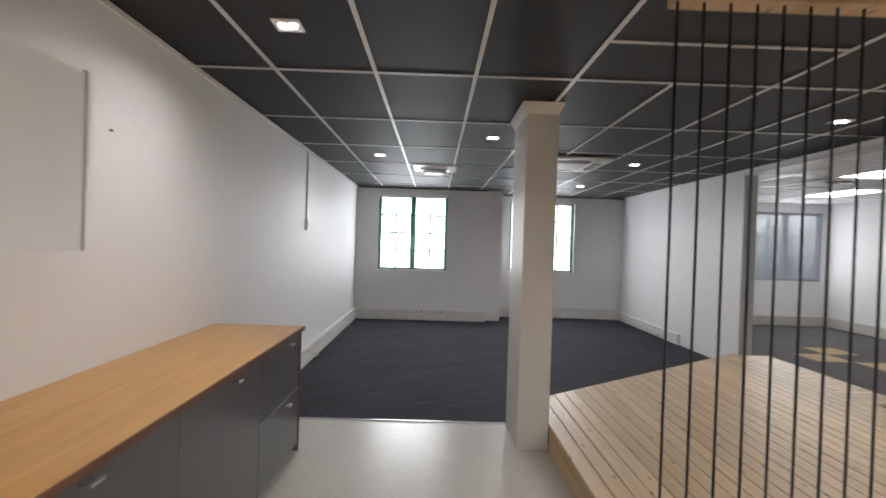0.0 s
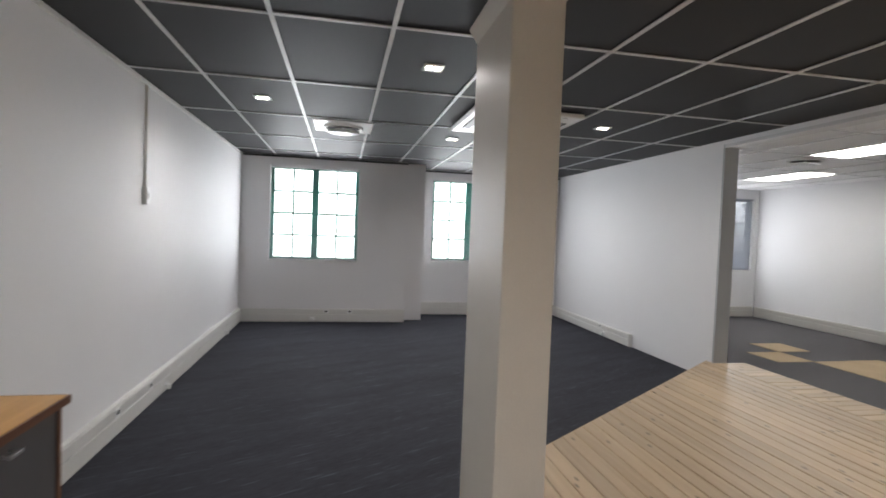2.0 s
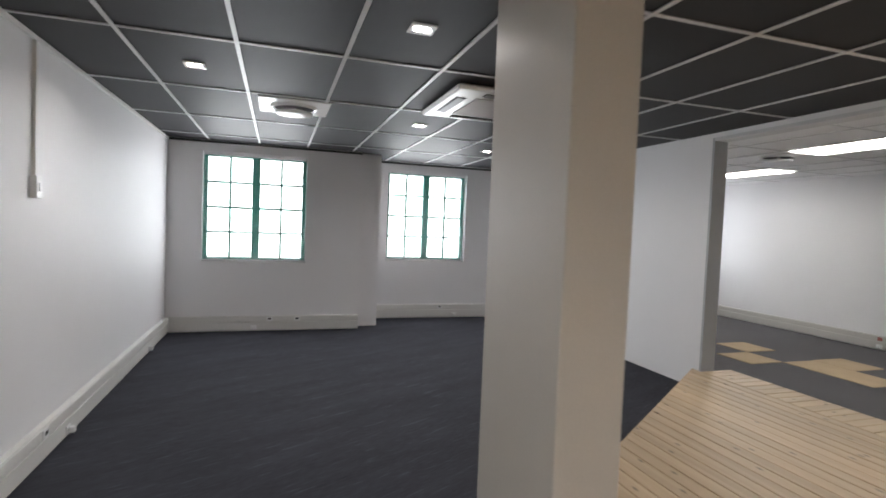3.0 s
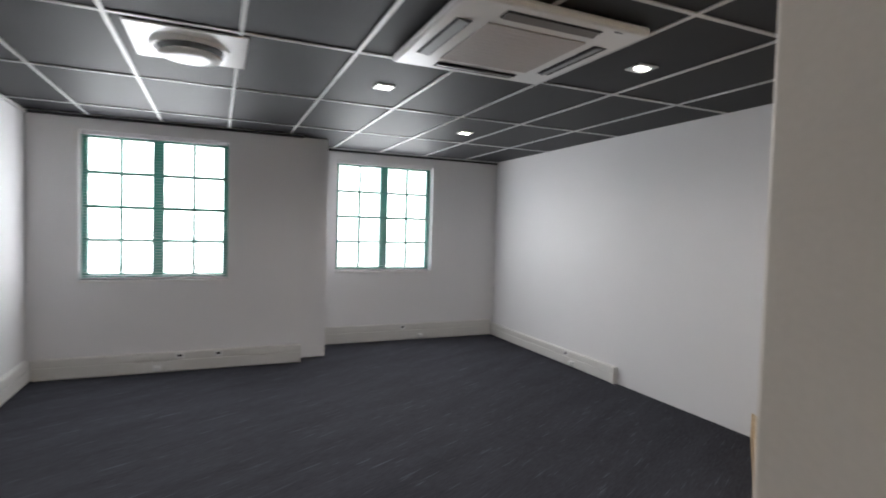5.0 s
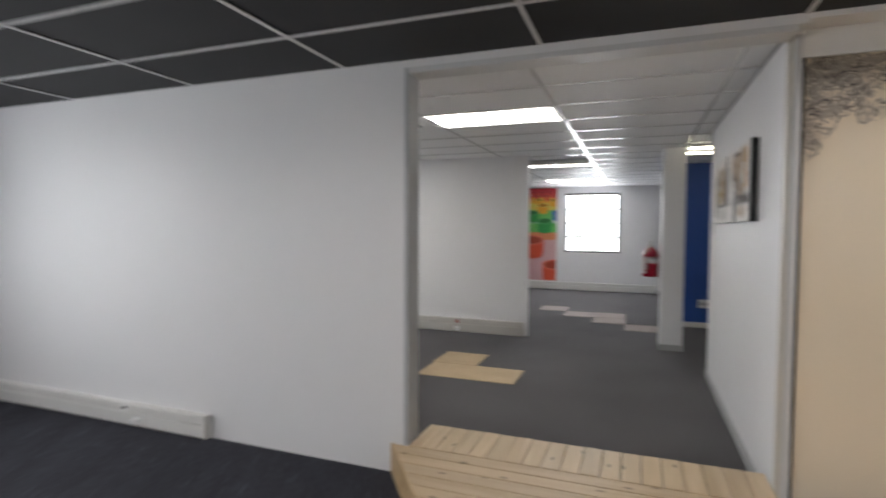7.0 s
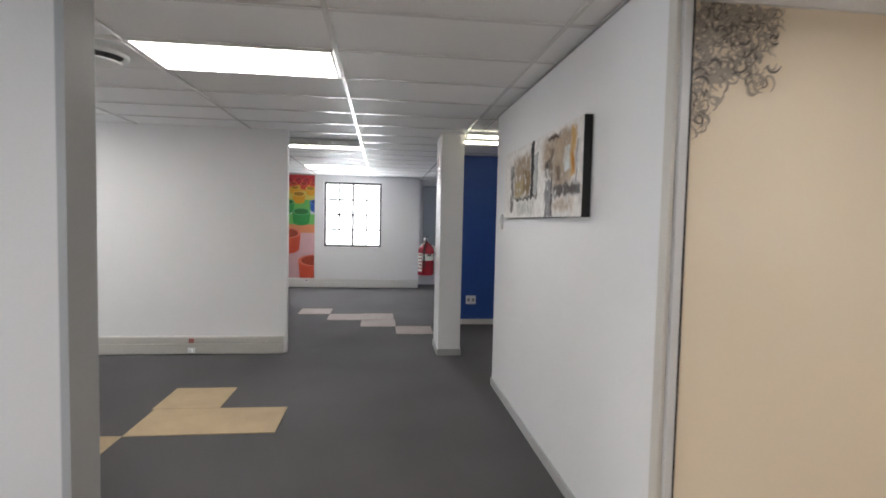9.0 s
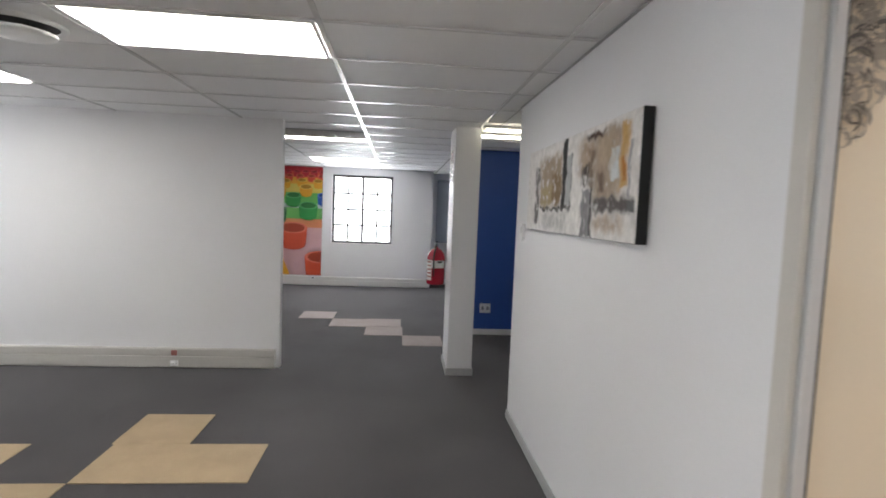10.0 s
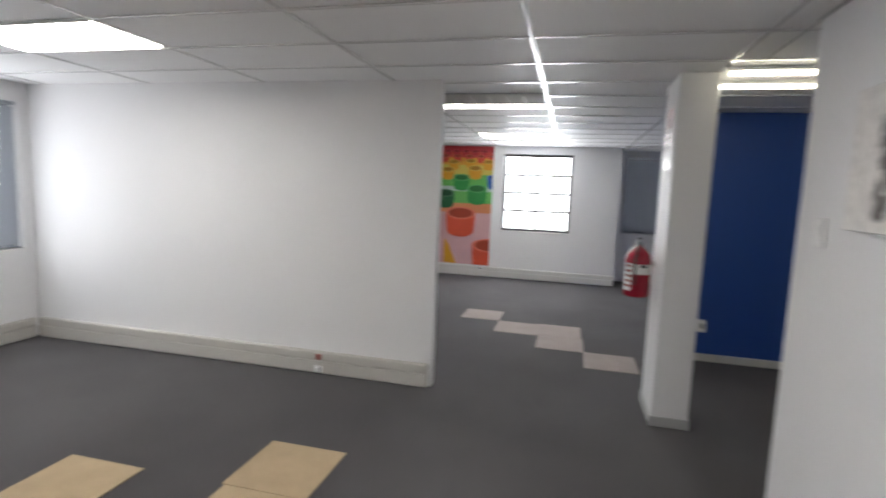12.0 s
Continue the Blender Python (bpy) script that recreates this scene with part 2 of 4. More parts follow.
M_WGRID = mat("white_ceiling_grid_metal", (0.82, 0.82, 0.81), 0.2, var=0.02, bump=0)
M_CARPET1 = mat("navy_charcoal_carpet", (0.036, 0.037, 0.046), 0.95, var=0.34, scale=7, grain=70, bump=0.9, stretch=(0.2, 1.0, 1), spec=0.2, turn=-27)
M_CARPET2 = mat("charcoal_brown_carpet", (0.074, 0.069, 0.071), 0.95, var=0.36, scale=1.1, grain=260, bump=0.5, spec=0.2)
M_CARPETB = mat("beige_carpet_tile", (0.47, 0.36, 0.23), 0.95, var=0.12, scale=6, grain=260, bump=0.5, spec=0.2)
M_CARPETP = mat("pinkish_grey_carpet_tile", (0.40, 0.345, 0.32), 0.95, var=0.12, scale=6, grain=260, bump=0.5, spec=0.2)
M_CONCRETE = mat("polished_screed", (0.50, 0.475, 0.43), 0.30, var=0.12, scale=1.8, grain=35, bump=0.02)
M_CARPET2.node_tree.nodes["Principled BSDF"].inputs["Sheen Weight"].default_value = 0.12


def flecks(m, turn, gain):
    """Sparse pale dashes woven into a carpet, all lying one way."""
    nt = m.node_tree
    b = nt.nodes["Principled BSDF"]
    was = b.inputs["Base Color"].links[0].from_socket
    geo, rot, mp = nt.nodes.new("ShaderNodeNewGeometry"), nt.nodes.new("ShaderNodeMapping"), nt.nodes.new("ShaderNodeMapping")
    rot.inputs["Rotation"].default_value = (0, 0, radians(turn))
    mp.inputs["Scale"].default_value = (0.07, 1, 1)
    n, k, v = nt.nodes.new("ShaderNodeTexNoise"), nt.nodes.new("ShaderNodeMapRange"), nt.nodes.new("ShaderNodeVectorMath")
    n.inputs["Scale"].default_value, n.inputs["Detail"].default_value = 48, 1
    k.inputs[1].default_value, k.inputs[2].default_value, k.inputs[3].default_value, k.inputs[4].default_value = 0.64, 0.76, 1.0, gain
    v.operation = "SCALE"
    nt.links.new(geo.outputs["Position"], rot.inputs["Vector"])
    nt.links.new(rot.outputs[0], mp.inputs["Vector"])
    nt.links.new(mp.outputs[0], n.inputs["Vector"])
    nt.links.new(n.outputs[0], k.inputs[0])
    nt.links.new(was, v.inputs[0])
    nt.links.new(k.outputs[0], v.inputs["Scale"])
    nt.links.new(v.outputs[0], b.inputs["Base Color"])


flecks(M_CARPET1, -27, 2.0)
M_PINE_Y = wood("pine_plank_lengthwise", (0.60, 0.455, 0.29), (0.49, 0.355, 0.21), "y", 0.42, knots=True)
M_PINE_X = wood("pine_plank_crosswise", (0.63, 0.49, 0.32), (0.50, 0.37, 0.22), "x", 0.42, knots=True)
M_PINE_EDGE = wood("pine_fascia", (0.60, 0.43, 0.24), (0.44, 0.29, 0.14), "y", 0.5, knots=True)
M_OAKTOP = wood("orange_oak_veneer", (0.64, 0.36, 0.105), (0.54, 0.28, 0.068), "y", 0.3, ring=22, per_object=False)
M_OAKEDGE = wood("reddish_oak_edging", (0.17, 0.075, 0.035), (0.11, 0.045, 0.02), "y", 0.4, ring=22)
M_GREY = mat("dark_grey_melamine", (0.085, 0.083, 0.088), 0.38, var=0.06, scale=3, grain=300, bump=0.02)
M_GREYLITE = mat("grey_melamine_edge", (0.30, 0.30, 0.31), 0.4)
M_STEEL = mat("brushed_steel", (0.62, 0.62, 0.63), 0.28, metal=1.0, var=0.04)
M_CABLE = mat("black_steel_cable", (0.012, 0.012, 0.013), 0.45, var=0.1)
M_PLASTIC = mat("white_plastic", (0.80, 0.80, 0.79), 0.3, var=0.015, bump=0)
M_GRILLE = mat("warm_grey_grille", (0.50, 0.46, 0.44), 0.5, var=0.04, grain=400, bump=0.2)
# Near-black for black parts, and for shade painted into openings and recesses.
M_DARK = mat("near_black_and_void_shade", (0.015, 0.015, 0.016), 0.7)
M_GREEN = mat("green_window_paint", (0.05, 0.30, 0.23), 0.4, var=0.08)
M_GREYFRAME = mat("grey_window_paint", (0.12, 0.12, 0.125), 0.45)
M_BLIND = mat("white_blind_slat", (0.78, 0.79, 0.80), 0.45, var=0.02, bump=0)
M_BLINDGREY = mat("grey_blind_slat", (0.34, 0.36, 0.40), 0.5, var=0.04, bump=0)
M_BLUE = mat("royal_blue_wall_paint", (0.018, 0.075, 0.33), 0.5, var=0.05, scale=1.2, grain=150, bump=0.04)
M_BEIGEGLASS = mat("cream_back_painted_glass", (0.83, 0.72, 0.56), 0.06, var=0.015, scale=0.7, bump=0)
M_DECAL = mat("dark_swirl_print", (0.15, 0.125, 0.105), 0.4, var=0.3)
M_DECAL2 = mat("taupe_swirl_print", (0.42, 0.36, 0.29), 0.4, var=0.2)
M_PAINTING = painting_mat()
M_BLACK = mat("black_canvas_edge", (0.012, 0.012, 0.012), 0.5)
M_RED = mat("red_enamel", (0.34, 0.012, 0.03), 0.22, var=0.04, bump=0)
M_REDLABEL = mat("red_socket_plate", (0.36, 0.13, 0.11), 0.4)
M_GLASS = glass_mat("clear_window_glass")
M_DOWN = glow("downlight_lamp", (1.0, 0.96, 0.9), 30.0)
M_TUBE = glow("fluorescent_panel", (1.0, 0.98, 0.94), 9.0)
M_TUBEW = glow("fluorescent_tube", (1.0, 0.93, 0.72), 6.0)
M_BACK = glow("bright_hazy_daylight", (0.95, 0.98, 1.0), 4.5)

# ---- mesh helpers ----


def box(bm, x0, x1, y0, y1, z0, z1, bevel=0.0, mi=0):
    vs = [bm.verts.new((x, y, z)) for z in (z0, z1) for y in (y0, y1) for x in (x0, x1)]
    fs = [bm.faces.new([vs[i] for i in f]) for f in ((0, 2, 3, 1), (4, 5, 7, 6), (0, 1, 5, 4), (2, 6, 7, 3), (0, 4, 6, 2), (1, 3, 7, 5))]
    for f in fs:
        f.material_index = mi
    if bevel:
        es = {e for f in fs for e in f.edges}
        r = bmesh.ops.bevel(bm, geom=list(es), offset=bevel, segments=2, affect="EDGES", profile=0.5)
        for f in r["faces"]:
            f.material_index = mi
    return bm


def cyl(bm, centre, r0, r1, depth, axis="z", seg=24, mi=0):
    turn = {"z": Matrix.Identity(4), "x": pose(0, 0, 0, 0, 90, 0), "y": pose(0, 0, 0, 90, 0, 0)}[axis]
    r = bmesh.ops.create_cone(bm, cap_ends=True, segments=seg, radius1=r0, radius2=r1, depth=depth, matrix=Matrix.Translation(centre) @ turn)
    for v in r["verts"]:
        for f in v.link_faces:
            f.material_index = mi
            f.smooth = len(f.verts) == 4
    return bm


def lathe(bm, centre, profile, seg=32, mi=0):
    """Turn (radius, z) pairs about a vertical axis."""
    rings = []
    for r, z in profile:
        rings.append([bm.verts.new((centre[0] + r * math.cos(2 * math.pi * i / seg), centre[1] + r * math.sin(2 * math.pi * i / seg), centre[2] + z)) for i in range(seg)])
    for a, b in zip(rings, rings[1:]):
        for i in range(seg):
            f = bm.faces.new((a[i], a[(i + 1) % seg], b[(i + 1) % seg], b[i]))
            f.smooth, f.material_index = True, mi
    return bm


def mesh_of(name, bm, materials):
    me = bpy.data.meshes.new(name)
    bm.normal_update()
    bm.to_mesh(me)
    bm.free()
    for m in (materials if isinstance(materials, (list, tuple)) else [materials]):
        me.materials.append(m)
    return me


def part(name, bm, material, parent=None, label=""):
    ob = new(name, mesh_of(name, bm, material))
    if parent is not None:
        ob.parent = parent
    return tagged(ob, label)


def boxed(name, dims, material, parent=None, label="", bevel=0.0):
    return part(name, box(bmesh.new(), *dims, bevel), material, parent, label)


def structure(ob, label, category):
    return tagged(ob, label, category, kind="structure")


def empty(name, at=(0, 0, 0)):
    ob = new(name)
    ob.location = at
    ob.empty_display_size = 0.1
    return ob


def under(ob, parent):
    """Hang a mesh built in world places below a thing that is not at the origin."""
    ob.parent = parent
    ob.location = Vector(ob.location) - parent.location
    return ob


def wall_along(name, axis, p0, p1, a0, a1, z0, z1, openings, material, label):
    """A wall with thickness p0..p1 across, a0..a1 along, and openings (a, b, bottom, top)."""
    bm = bmesh.new()

    def piece(a, b, lo, hi):
        if b - a > 1e-4 and hi - lo > 1e-4:
            box(bm, *((a, b, p0, p1) if axis == "x" else (p0, p1, a, b)), lo, hi)
    at = a0
    for a, b, lo, hi in sorted(openings):
        piece(at, a, z0, z1)
        piece(a, b, z0, lo)
        piece(a, b, hi, z1)
        at = b
    piece(at, a1, z0, z1)
    bmesh.ops.remove_doubles(bm, verts=bm.verts, dist=1e-5)
    return structure(part(name, bm, material), label, "wall")


# ---- shell ----
W1 = (-1.155, 0.13, 0.873, 2.277)
W2 = (1.405, 2.71, 0.876, 2.28)
W3 = (6.60, 8.06, 0.83, 2.27)
W5 = (2.95, 4.33, 0.86, 2.33)
W4 = (5.34, 6.64, 0.828, 2.305)
wall_along("wall_side", "y", XL - 0.2, XL, YN, 9.54, F1 - 0.1, 2.7, [], M_WALL, "plain white painted side wall with scuffs")
wall_along("wall_window_left", "x", 9.54, 9.79, XL - 0.2, 0.87, F1 - 0.1, 2.7, [W1], M_WALL, "white painted wall around a green framed window")
wall_along("wall_step", "x", 9.70, 9.95, 0.87, 1.17, F1 - 0.1, 2.7, [], M_WALL, "narrow stepped back strip of white wall")
wall_along("wall_return", "y", 1.02, 1.17, 9.95, 10.3, F1 - 0.1, 2.7, [], M_WALL, "short white return wall beside the recess")
wall_along("wall_window_right", "x", 10.3, 10.55, 1.02, XD, F1 - 0.1, 2.7, [W2], M_WALL, "white painted recessed wall with a window")
wall_along("wall_divider", "y", XD, XD + 0.14, 6.24, 10.66, F2 - 0.1, 2.7, [], M_WALL, "white dividing wall beside the wide opening")
boxed("wall_header", (XD, XD + 0.14, 4.24, 6.24, 2.375, 2.7), M_WALL)
structure(boxed("wall_bulkhead", (XD, XG + 0.12, YN, 4.24, 2.395, 2.7), M_WALL), "plain bulkhead over the cream glass panel", "wall")
structure(bpy.data.objects["wall_header"], "white painted lintel over the wide opening", "wall")
wall_along("wall_start", "x", YN - 0.2, YN, XL - 0.2, XG + 0.14, F1 - 0.1, 2.7, [], M_WALL, "plain white wall closing the room")
wall_along("wall_picture", "x", 4.10, 4.24, XG + 0.05, 6.90, F2 - 0.1, 2.7, [], M_WALL, "white painted corridor wall hung with a canvas")
wall_along("wall_window_back", "x", 10.66, 10.9, XD, 8.30, F2 - 0.1, 2.7, [W3], M_WALL, "white wall with a blind covered window")
wall_along("wall_partition", "y", 8.165, 8.265, 6.39, 10.66, F2 - 0.1, 2.7, [], M_WALL, "free ending white partition wall")
wall_along("wall_far", "y", XE, XE + 0.25, 4.47, 9.2, F2 - 0.1, 2.7, [W4], M_WALL, "white end wall with poster and window")
wall_along("wall_far_side", "x", 9.2, 9.4, 8.265, XE + 0.25, F2 - 0.1, 2.7, [], M_WALL, "white wall closing the far office")
wall_along("wall_far_jog", "x", 4.47, 4.72, XE + 0.25, XR, F2 - 0.1, 2.7, [], M_WALL, "white side of the recess in the far office")
wall_along("wall_far_recess", "y", XR, XR + 0.25, 1.8, 4.72, F2 - 0.1, 2.7, [W5], M_WALL, "white recessed wall with a blind covered window")
wall_along("wall_far_close", "x", 1.8, 2.0, 9.94, XR, F2 - 0.1, 2.7, [], M_WALL, "white wall closing the far office")
wall_along("wall_blue", "y", 9.82, 9.94, 2.0, 4.4, F2 - 0.1, 2.7, [], M_BLUE, "royal blue painted feature wall")
wall_along("wall_corridor_end", "x", 1.8, 2.0, XD + 0.14, 9.94, F2 - 0.1, 2.7, [], M_WALL, "white wall closing the side passage")
wall_along("wall_corridor_side", "y", 6.76, 6.90, 2.0, 4.10, F2 - 0.1, 2.7, [], M_WALL, "white side wall of the passage")
structure(boxed("jamb_left", (XD - 0.004, XD + 0.155, 6.215, 6.24, DECK, 2.375), M_JAMBSHADED), "grey painted edge of the dividing wall, darkened for shade", "door jamb")
structure(boxed("jamb_right", (XG - 0.02, XG + 0.05, 4.228, 4.262, 0.062, 2.374), M_JAMB, bevel=0.004), "white painted post beside the cream glass panel", "door jamb")
structure(boxed("jamb_fillet", (XG - 0.006, XG + 0.05, 4.2625, 4.283, 0.062, 2.374), M_COLUMN, bevel=0.004), "beige timber fillet along the white post", "door jamb")
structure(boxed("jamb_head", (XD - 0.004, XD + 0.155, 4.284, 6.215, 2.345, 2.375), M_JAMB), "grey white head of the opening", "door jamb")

# floors
structure(boxed("floor_screed", (XL, 0.76, YN, 4.09, F1 - 0.08, F1), M_CONCRETE), "pale polished screed floor with soft sheen", "floor")
structure(boxed("floor_carpet_front", (XL, XD, 4.09, 10.3, F1 - 0.08, F1 + 0.006), M_CARPET1), "dark navy charcoal streaked office carpet", "carpet")
structure(boxed("floor_under_deck", (0.76, XD, YN, 4.09, F1 - 0.08, F1 - 0.004), M_CONCRETE), "screed floor beneath the timber deck", "floor")
structure(boxed("floor_carpet_back", (XD, XR, 1.9, 10.66, F2 - 0.08, F2), M_CARPET2), "charcoal brown carpet tiles with beige inserts", "carpet")
structure(boxed("carpet_edge_strip", (XL, 0.53, 4.083, 4.097, F1, F1 + 0.009), M_STEEL), "thin metal strip between screed and carpet", "trim")


def ceiling(name, x0, x1, y0, y1, z, xs, ys, skip, tile_m, grid_m, label, w=0.024, uneven=0.003):
    """Boards a little above a grid of flat bars, in one mesh."""
    bm = bmesh.new()
    xs, ys = [x0] + [x for x in xs if x0 < x < x1] + [x1], [y0] + [y for y in ys if y0 < y < y1] + [y1]
    for i in range(len(xs) - 1):
        for j in range(len(ys) - 1):
            dz = random.uniform(0.0, uneven)
            box(bm, xs[i], xs[i + 1], ys[j], ys[j + 1], z + 0.004 + dz, z + 0.03, mi=0)
    for x in xs[1:-1]:
        for j in range(len(ys) - 1):
            if not skip("x", x, (ys[j] + ys[j + 1]) / 2):
                box(bm, x - w / 2, x + w / 2, ys[j], ys[j + 1], z - 0.004, z + 0.003, mi=1)
    for y in ys[1:-1]:
        for i in range(len(xs) - 1):
            if not skip("y", (xs[i] + xs[i + 1]) / 2, y):
                box(bm, xs[i] + w / 2, xs[i + 1] - w / 2, y - w / 2, y + w / 2, z - 0.003, z + 0.003, mi=1)
    box(bm, x0 - 0.1, x1 + 0.1, y0 - 0.1, y1 + 0.1, z + 0.06, z + 0.2, mi=0)
    return structure(part(name, bm, [tile_m, grid_m]), label, "ceiling")


GX = [-1.08 + 0.603 * i for i in range(-1, 9)]
GY = [5.45 + 1.197 * i for i in range(-7, 5)]
ceiling("ceiling_black", XL, XD, YN, 10.3, C1, GX, sorted(GY + [3.056 - 0.6]), lambda k, x, y: (k == "x" and abs(x - 1.332) < 0.1 and y < 3.0) or (k == "y" and abs(y - 2.456) < 0.05 and not 0.7 < x < 1.95),
        M_BLACKTILE, M_GRID, "charcoal boards in a pale metal ceiling grid")
WX = [5.255 + 0.605 * i for i in range(-3, 16)]
WY = [5.60 + 1.2 * i for i in range(-3, 5)]
ceiling("ceiling_white", XD + 0.14, XR, 1.9, 10.66, C2, WX, WY, lambda k, x, y: False, M_WHITETILE, M_WGRID, "white vinyl boards in a white ceiling grid", 0.026, 0.0004)
for nm, d in (("trim_side", (XL, XL + 0.02, YN, 9.54)), ("trim_window", (XL + 0.02, 0.87, 9.52, 9.54)), ("trim_recess", (1.17, XD, 10.28, 10.3))):
    structure(boxed(nm, (*d, C1 - 0.03, C1 - 0.005), M_DARKEDGE if nm != "trim_side" else M_TRIM), "slim angle trim along the ceiling edge", "trim")

for nm, d in (("trim_picture", (XG + 0.2, 6.90, 4.24, 4.256)), ("trim_passage", (6.901, 7.99, 4.236, 4.244))):
    structure(boxed(nm, (*d, C2 - 0.009, C2 - 0.005), M_SKIRT), "thin grey shadow trim at the ceiling edge", "trim")

# daylight outside
for nm, d in (("backdrop_front", (-8, 16, 16.0, 16.05, -4, 9)), ("backdrop_far", (21, 21.05, -3, 15, -4, 9))):
    structure(boxed(nm, d, M_BACK), "bright hazy sky outside the windows", "backdrop")
structure(boxed("ground", (-400, 400, -400, 400, -3.6, -3.5), M_CONCRETE), "pale open ground outside below the windows", "ground")

# ---- windows ----


def window(name, axis, at, a0, a1, z0, z1, out, cols, rows, centre, m, label, bar=0.015, post=0.05):
    """A framed window across x or y. at: inner face, out: way outward (+1 or -1)."""
    w = empty(name)
    structure(w, label, "window")

    def bx(n, a, b, lo, hi, d0, d1, mm, bev=0.0, lab=""):
        p, q = sorted((at + out * d0, at + out * d1))
        return boxed(n, (a, b, p, q, lo, hi) if axis == "x" else (p, q, a, b, lo, hi), mm, w, lab, bev)
    f = 0.05
    for n, d in (("window_frame", (a0, a0 + f, z0, z1)), ("window_frame", (a1 - f, a1, z0, z1)), ("window_frame", (a0 + f, a1 - f, z0, z0 + f)), ("window_frame", (a0 + f, a1 - f, z1 - f, z1))):
        bx(n, *d, 0.12, 0.18, m)
    mid = (a0 + a1) / 2
    halves = [(a0 + f, mid - post), (mid + post, a1 - f)] if centre else [(a0 + f, a1 - f)]
    if centre:
        bx("mullion", mid - post, mid + post, z0 + f, z1 - f, 0.115, 0.185, m)
    for a, b in halves:
        nc = cols // len(halves)
        for i in range(1, nc):
            x = a + (b - a) * i / nc
            bx("glazing_bar", x - bar, x + bar, z0 + f, z1 - f, 0.13, 0.17, m)
        for j in range(1, rows):
            z = z0 + f + (z1 - z0 - 2 * f) * j / rows
            bx("glazing_bar", a, b, z - bar, z + bar, 0.132, 0.168, m)
        for i in range(nc):
            for j in range(rows):
                xa, xb = a + (b - a) * i / nc, a + (b - a) * (i + 1) / nc
                za, zb = z0 + f + (z1 - z0 - 2 * f) * j / rows, z0 + f + (z1 - z0 - 2 * f) * (j + 1) / rows
                g = bx("pane", xa + 0.012, xb - 0.012, za + 0.012, zb - 0.012, 0.148, 0.152, M_GLASS)
                g.visible_shadow = False
    bx("window_sill", a0 - 0.02, a1 + 0.02, z0 - 0.025, z0, -0.01, 0.12, M_TRIM, 0.004)
    return w


window("window_1", "x", 9.54, *W1, 1, 4, 4, True, M_GREEN, "green painted steel window with small panes")
window("window_2", "x", 10.30, *W2, 1, 4, 4, True, M_GREEN, "green painted steel window in the recess")
window("window_3", "x", 10.66, *W3, 1, 4, 3, True, M_GREYFRAME, "grey framed window behind a lowered blind")
window("window_5", "y", XR, *W5, 1, 4, 4, True, M_GREYFRAME, "grey steel window in the far recess")
window("window_4", "y", XE, *W4, 1, 4, 4, True, M_GREYFRAME, "grey steel window with eight panes", 0.02, 0.028)


def blind(axis, at, a0, a1, z0, z1, out, pitch, tilt, m, label):
    b = tagged(empty("venetian_blind"), label, "blind", "window blinds")
    mid, half = (a0 + a1) / 2, (a1 - a0) / 2
    p, q = sorted((at + out * 0.03, at + out * 0.08))
    boxed("headrail", (a0, a1, p, q, z1 - 0.035, z1) if axis == "x" else (p, q, a0, a1, z1 - 0.035, z1), m, b, bevel=0.003)
    boxed("bottom_rail", (a0, a1, p + 0.012, q - 0.012, z0 + 0.006, z0 + 0.022) if axis == "x" else (p + 0.012, q - 0.012, a0, a1, z0 + 0.006, z0 + 0.022), m, b)
    bm = box(bmesh.new(), -half, half, -0.0125, 0.0125, -0.0006, 0.0006)
    me = mesh_of("slat", bm, m)
    z = z0 + 0.04
    while z < z1 - 0.045:
        s = new("slat", me)
        s.parent = b
        c = at + out * 0.055
        s.matrix_basis = pose(mid, c, z, tilt, 0, 0) if axis == "x" else pose(c, mid, z, 0, 0, 90) @ pose(0, 0, 0, tilt, 0, 0)
        z += pitch
    for k in (-0.62, 0.62):
        bm = bmesh.new()
        x = mid + k * half
        box(bm, *((x - 0.001, x + 0.001, at + out * 0.054, at + out * 0.056) if axis == "x" else (at + out * 0.054, at + out * 0.056, x - 0.001, x + 0.001)), z0 + 0.02, z1 - 0.03)
        part("ladder_cord", bm, m, b)
    return b


blind("x", 9.54, W1[0] + 0.01, W1[1] - 0.01, W1[2], W1[3], 1, 0.028, 9, M_BLIND, "white venetian blind with open slats over the window")
blind("x", 10.30, W2[0] + 0.01, W2[1] - 0.01, W2[2], W2[3], 1, 0.028, 9, M_BLIND, "white venetian blind with open slats in the recess")
blind("x", 10.66, W3[0] + 0.01, W3[1] - 0.01, W3[2], W3[3], 1, 0.022, 57, M_BLINDGREY, "grey venetian blind lowered and nearly closed")

blind("y", XR, W5[0] + 0.01, W5[1] - 0.01, W5[2], W5[3], 1, 0.024, 76, M_BLINDGREY, "grey venetian blind lowered in the far recess")

# ---- skirting trunking ----


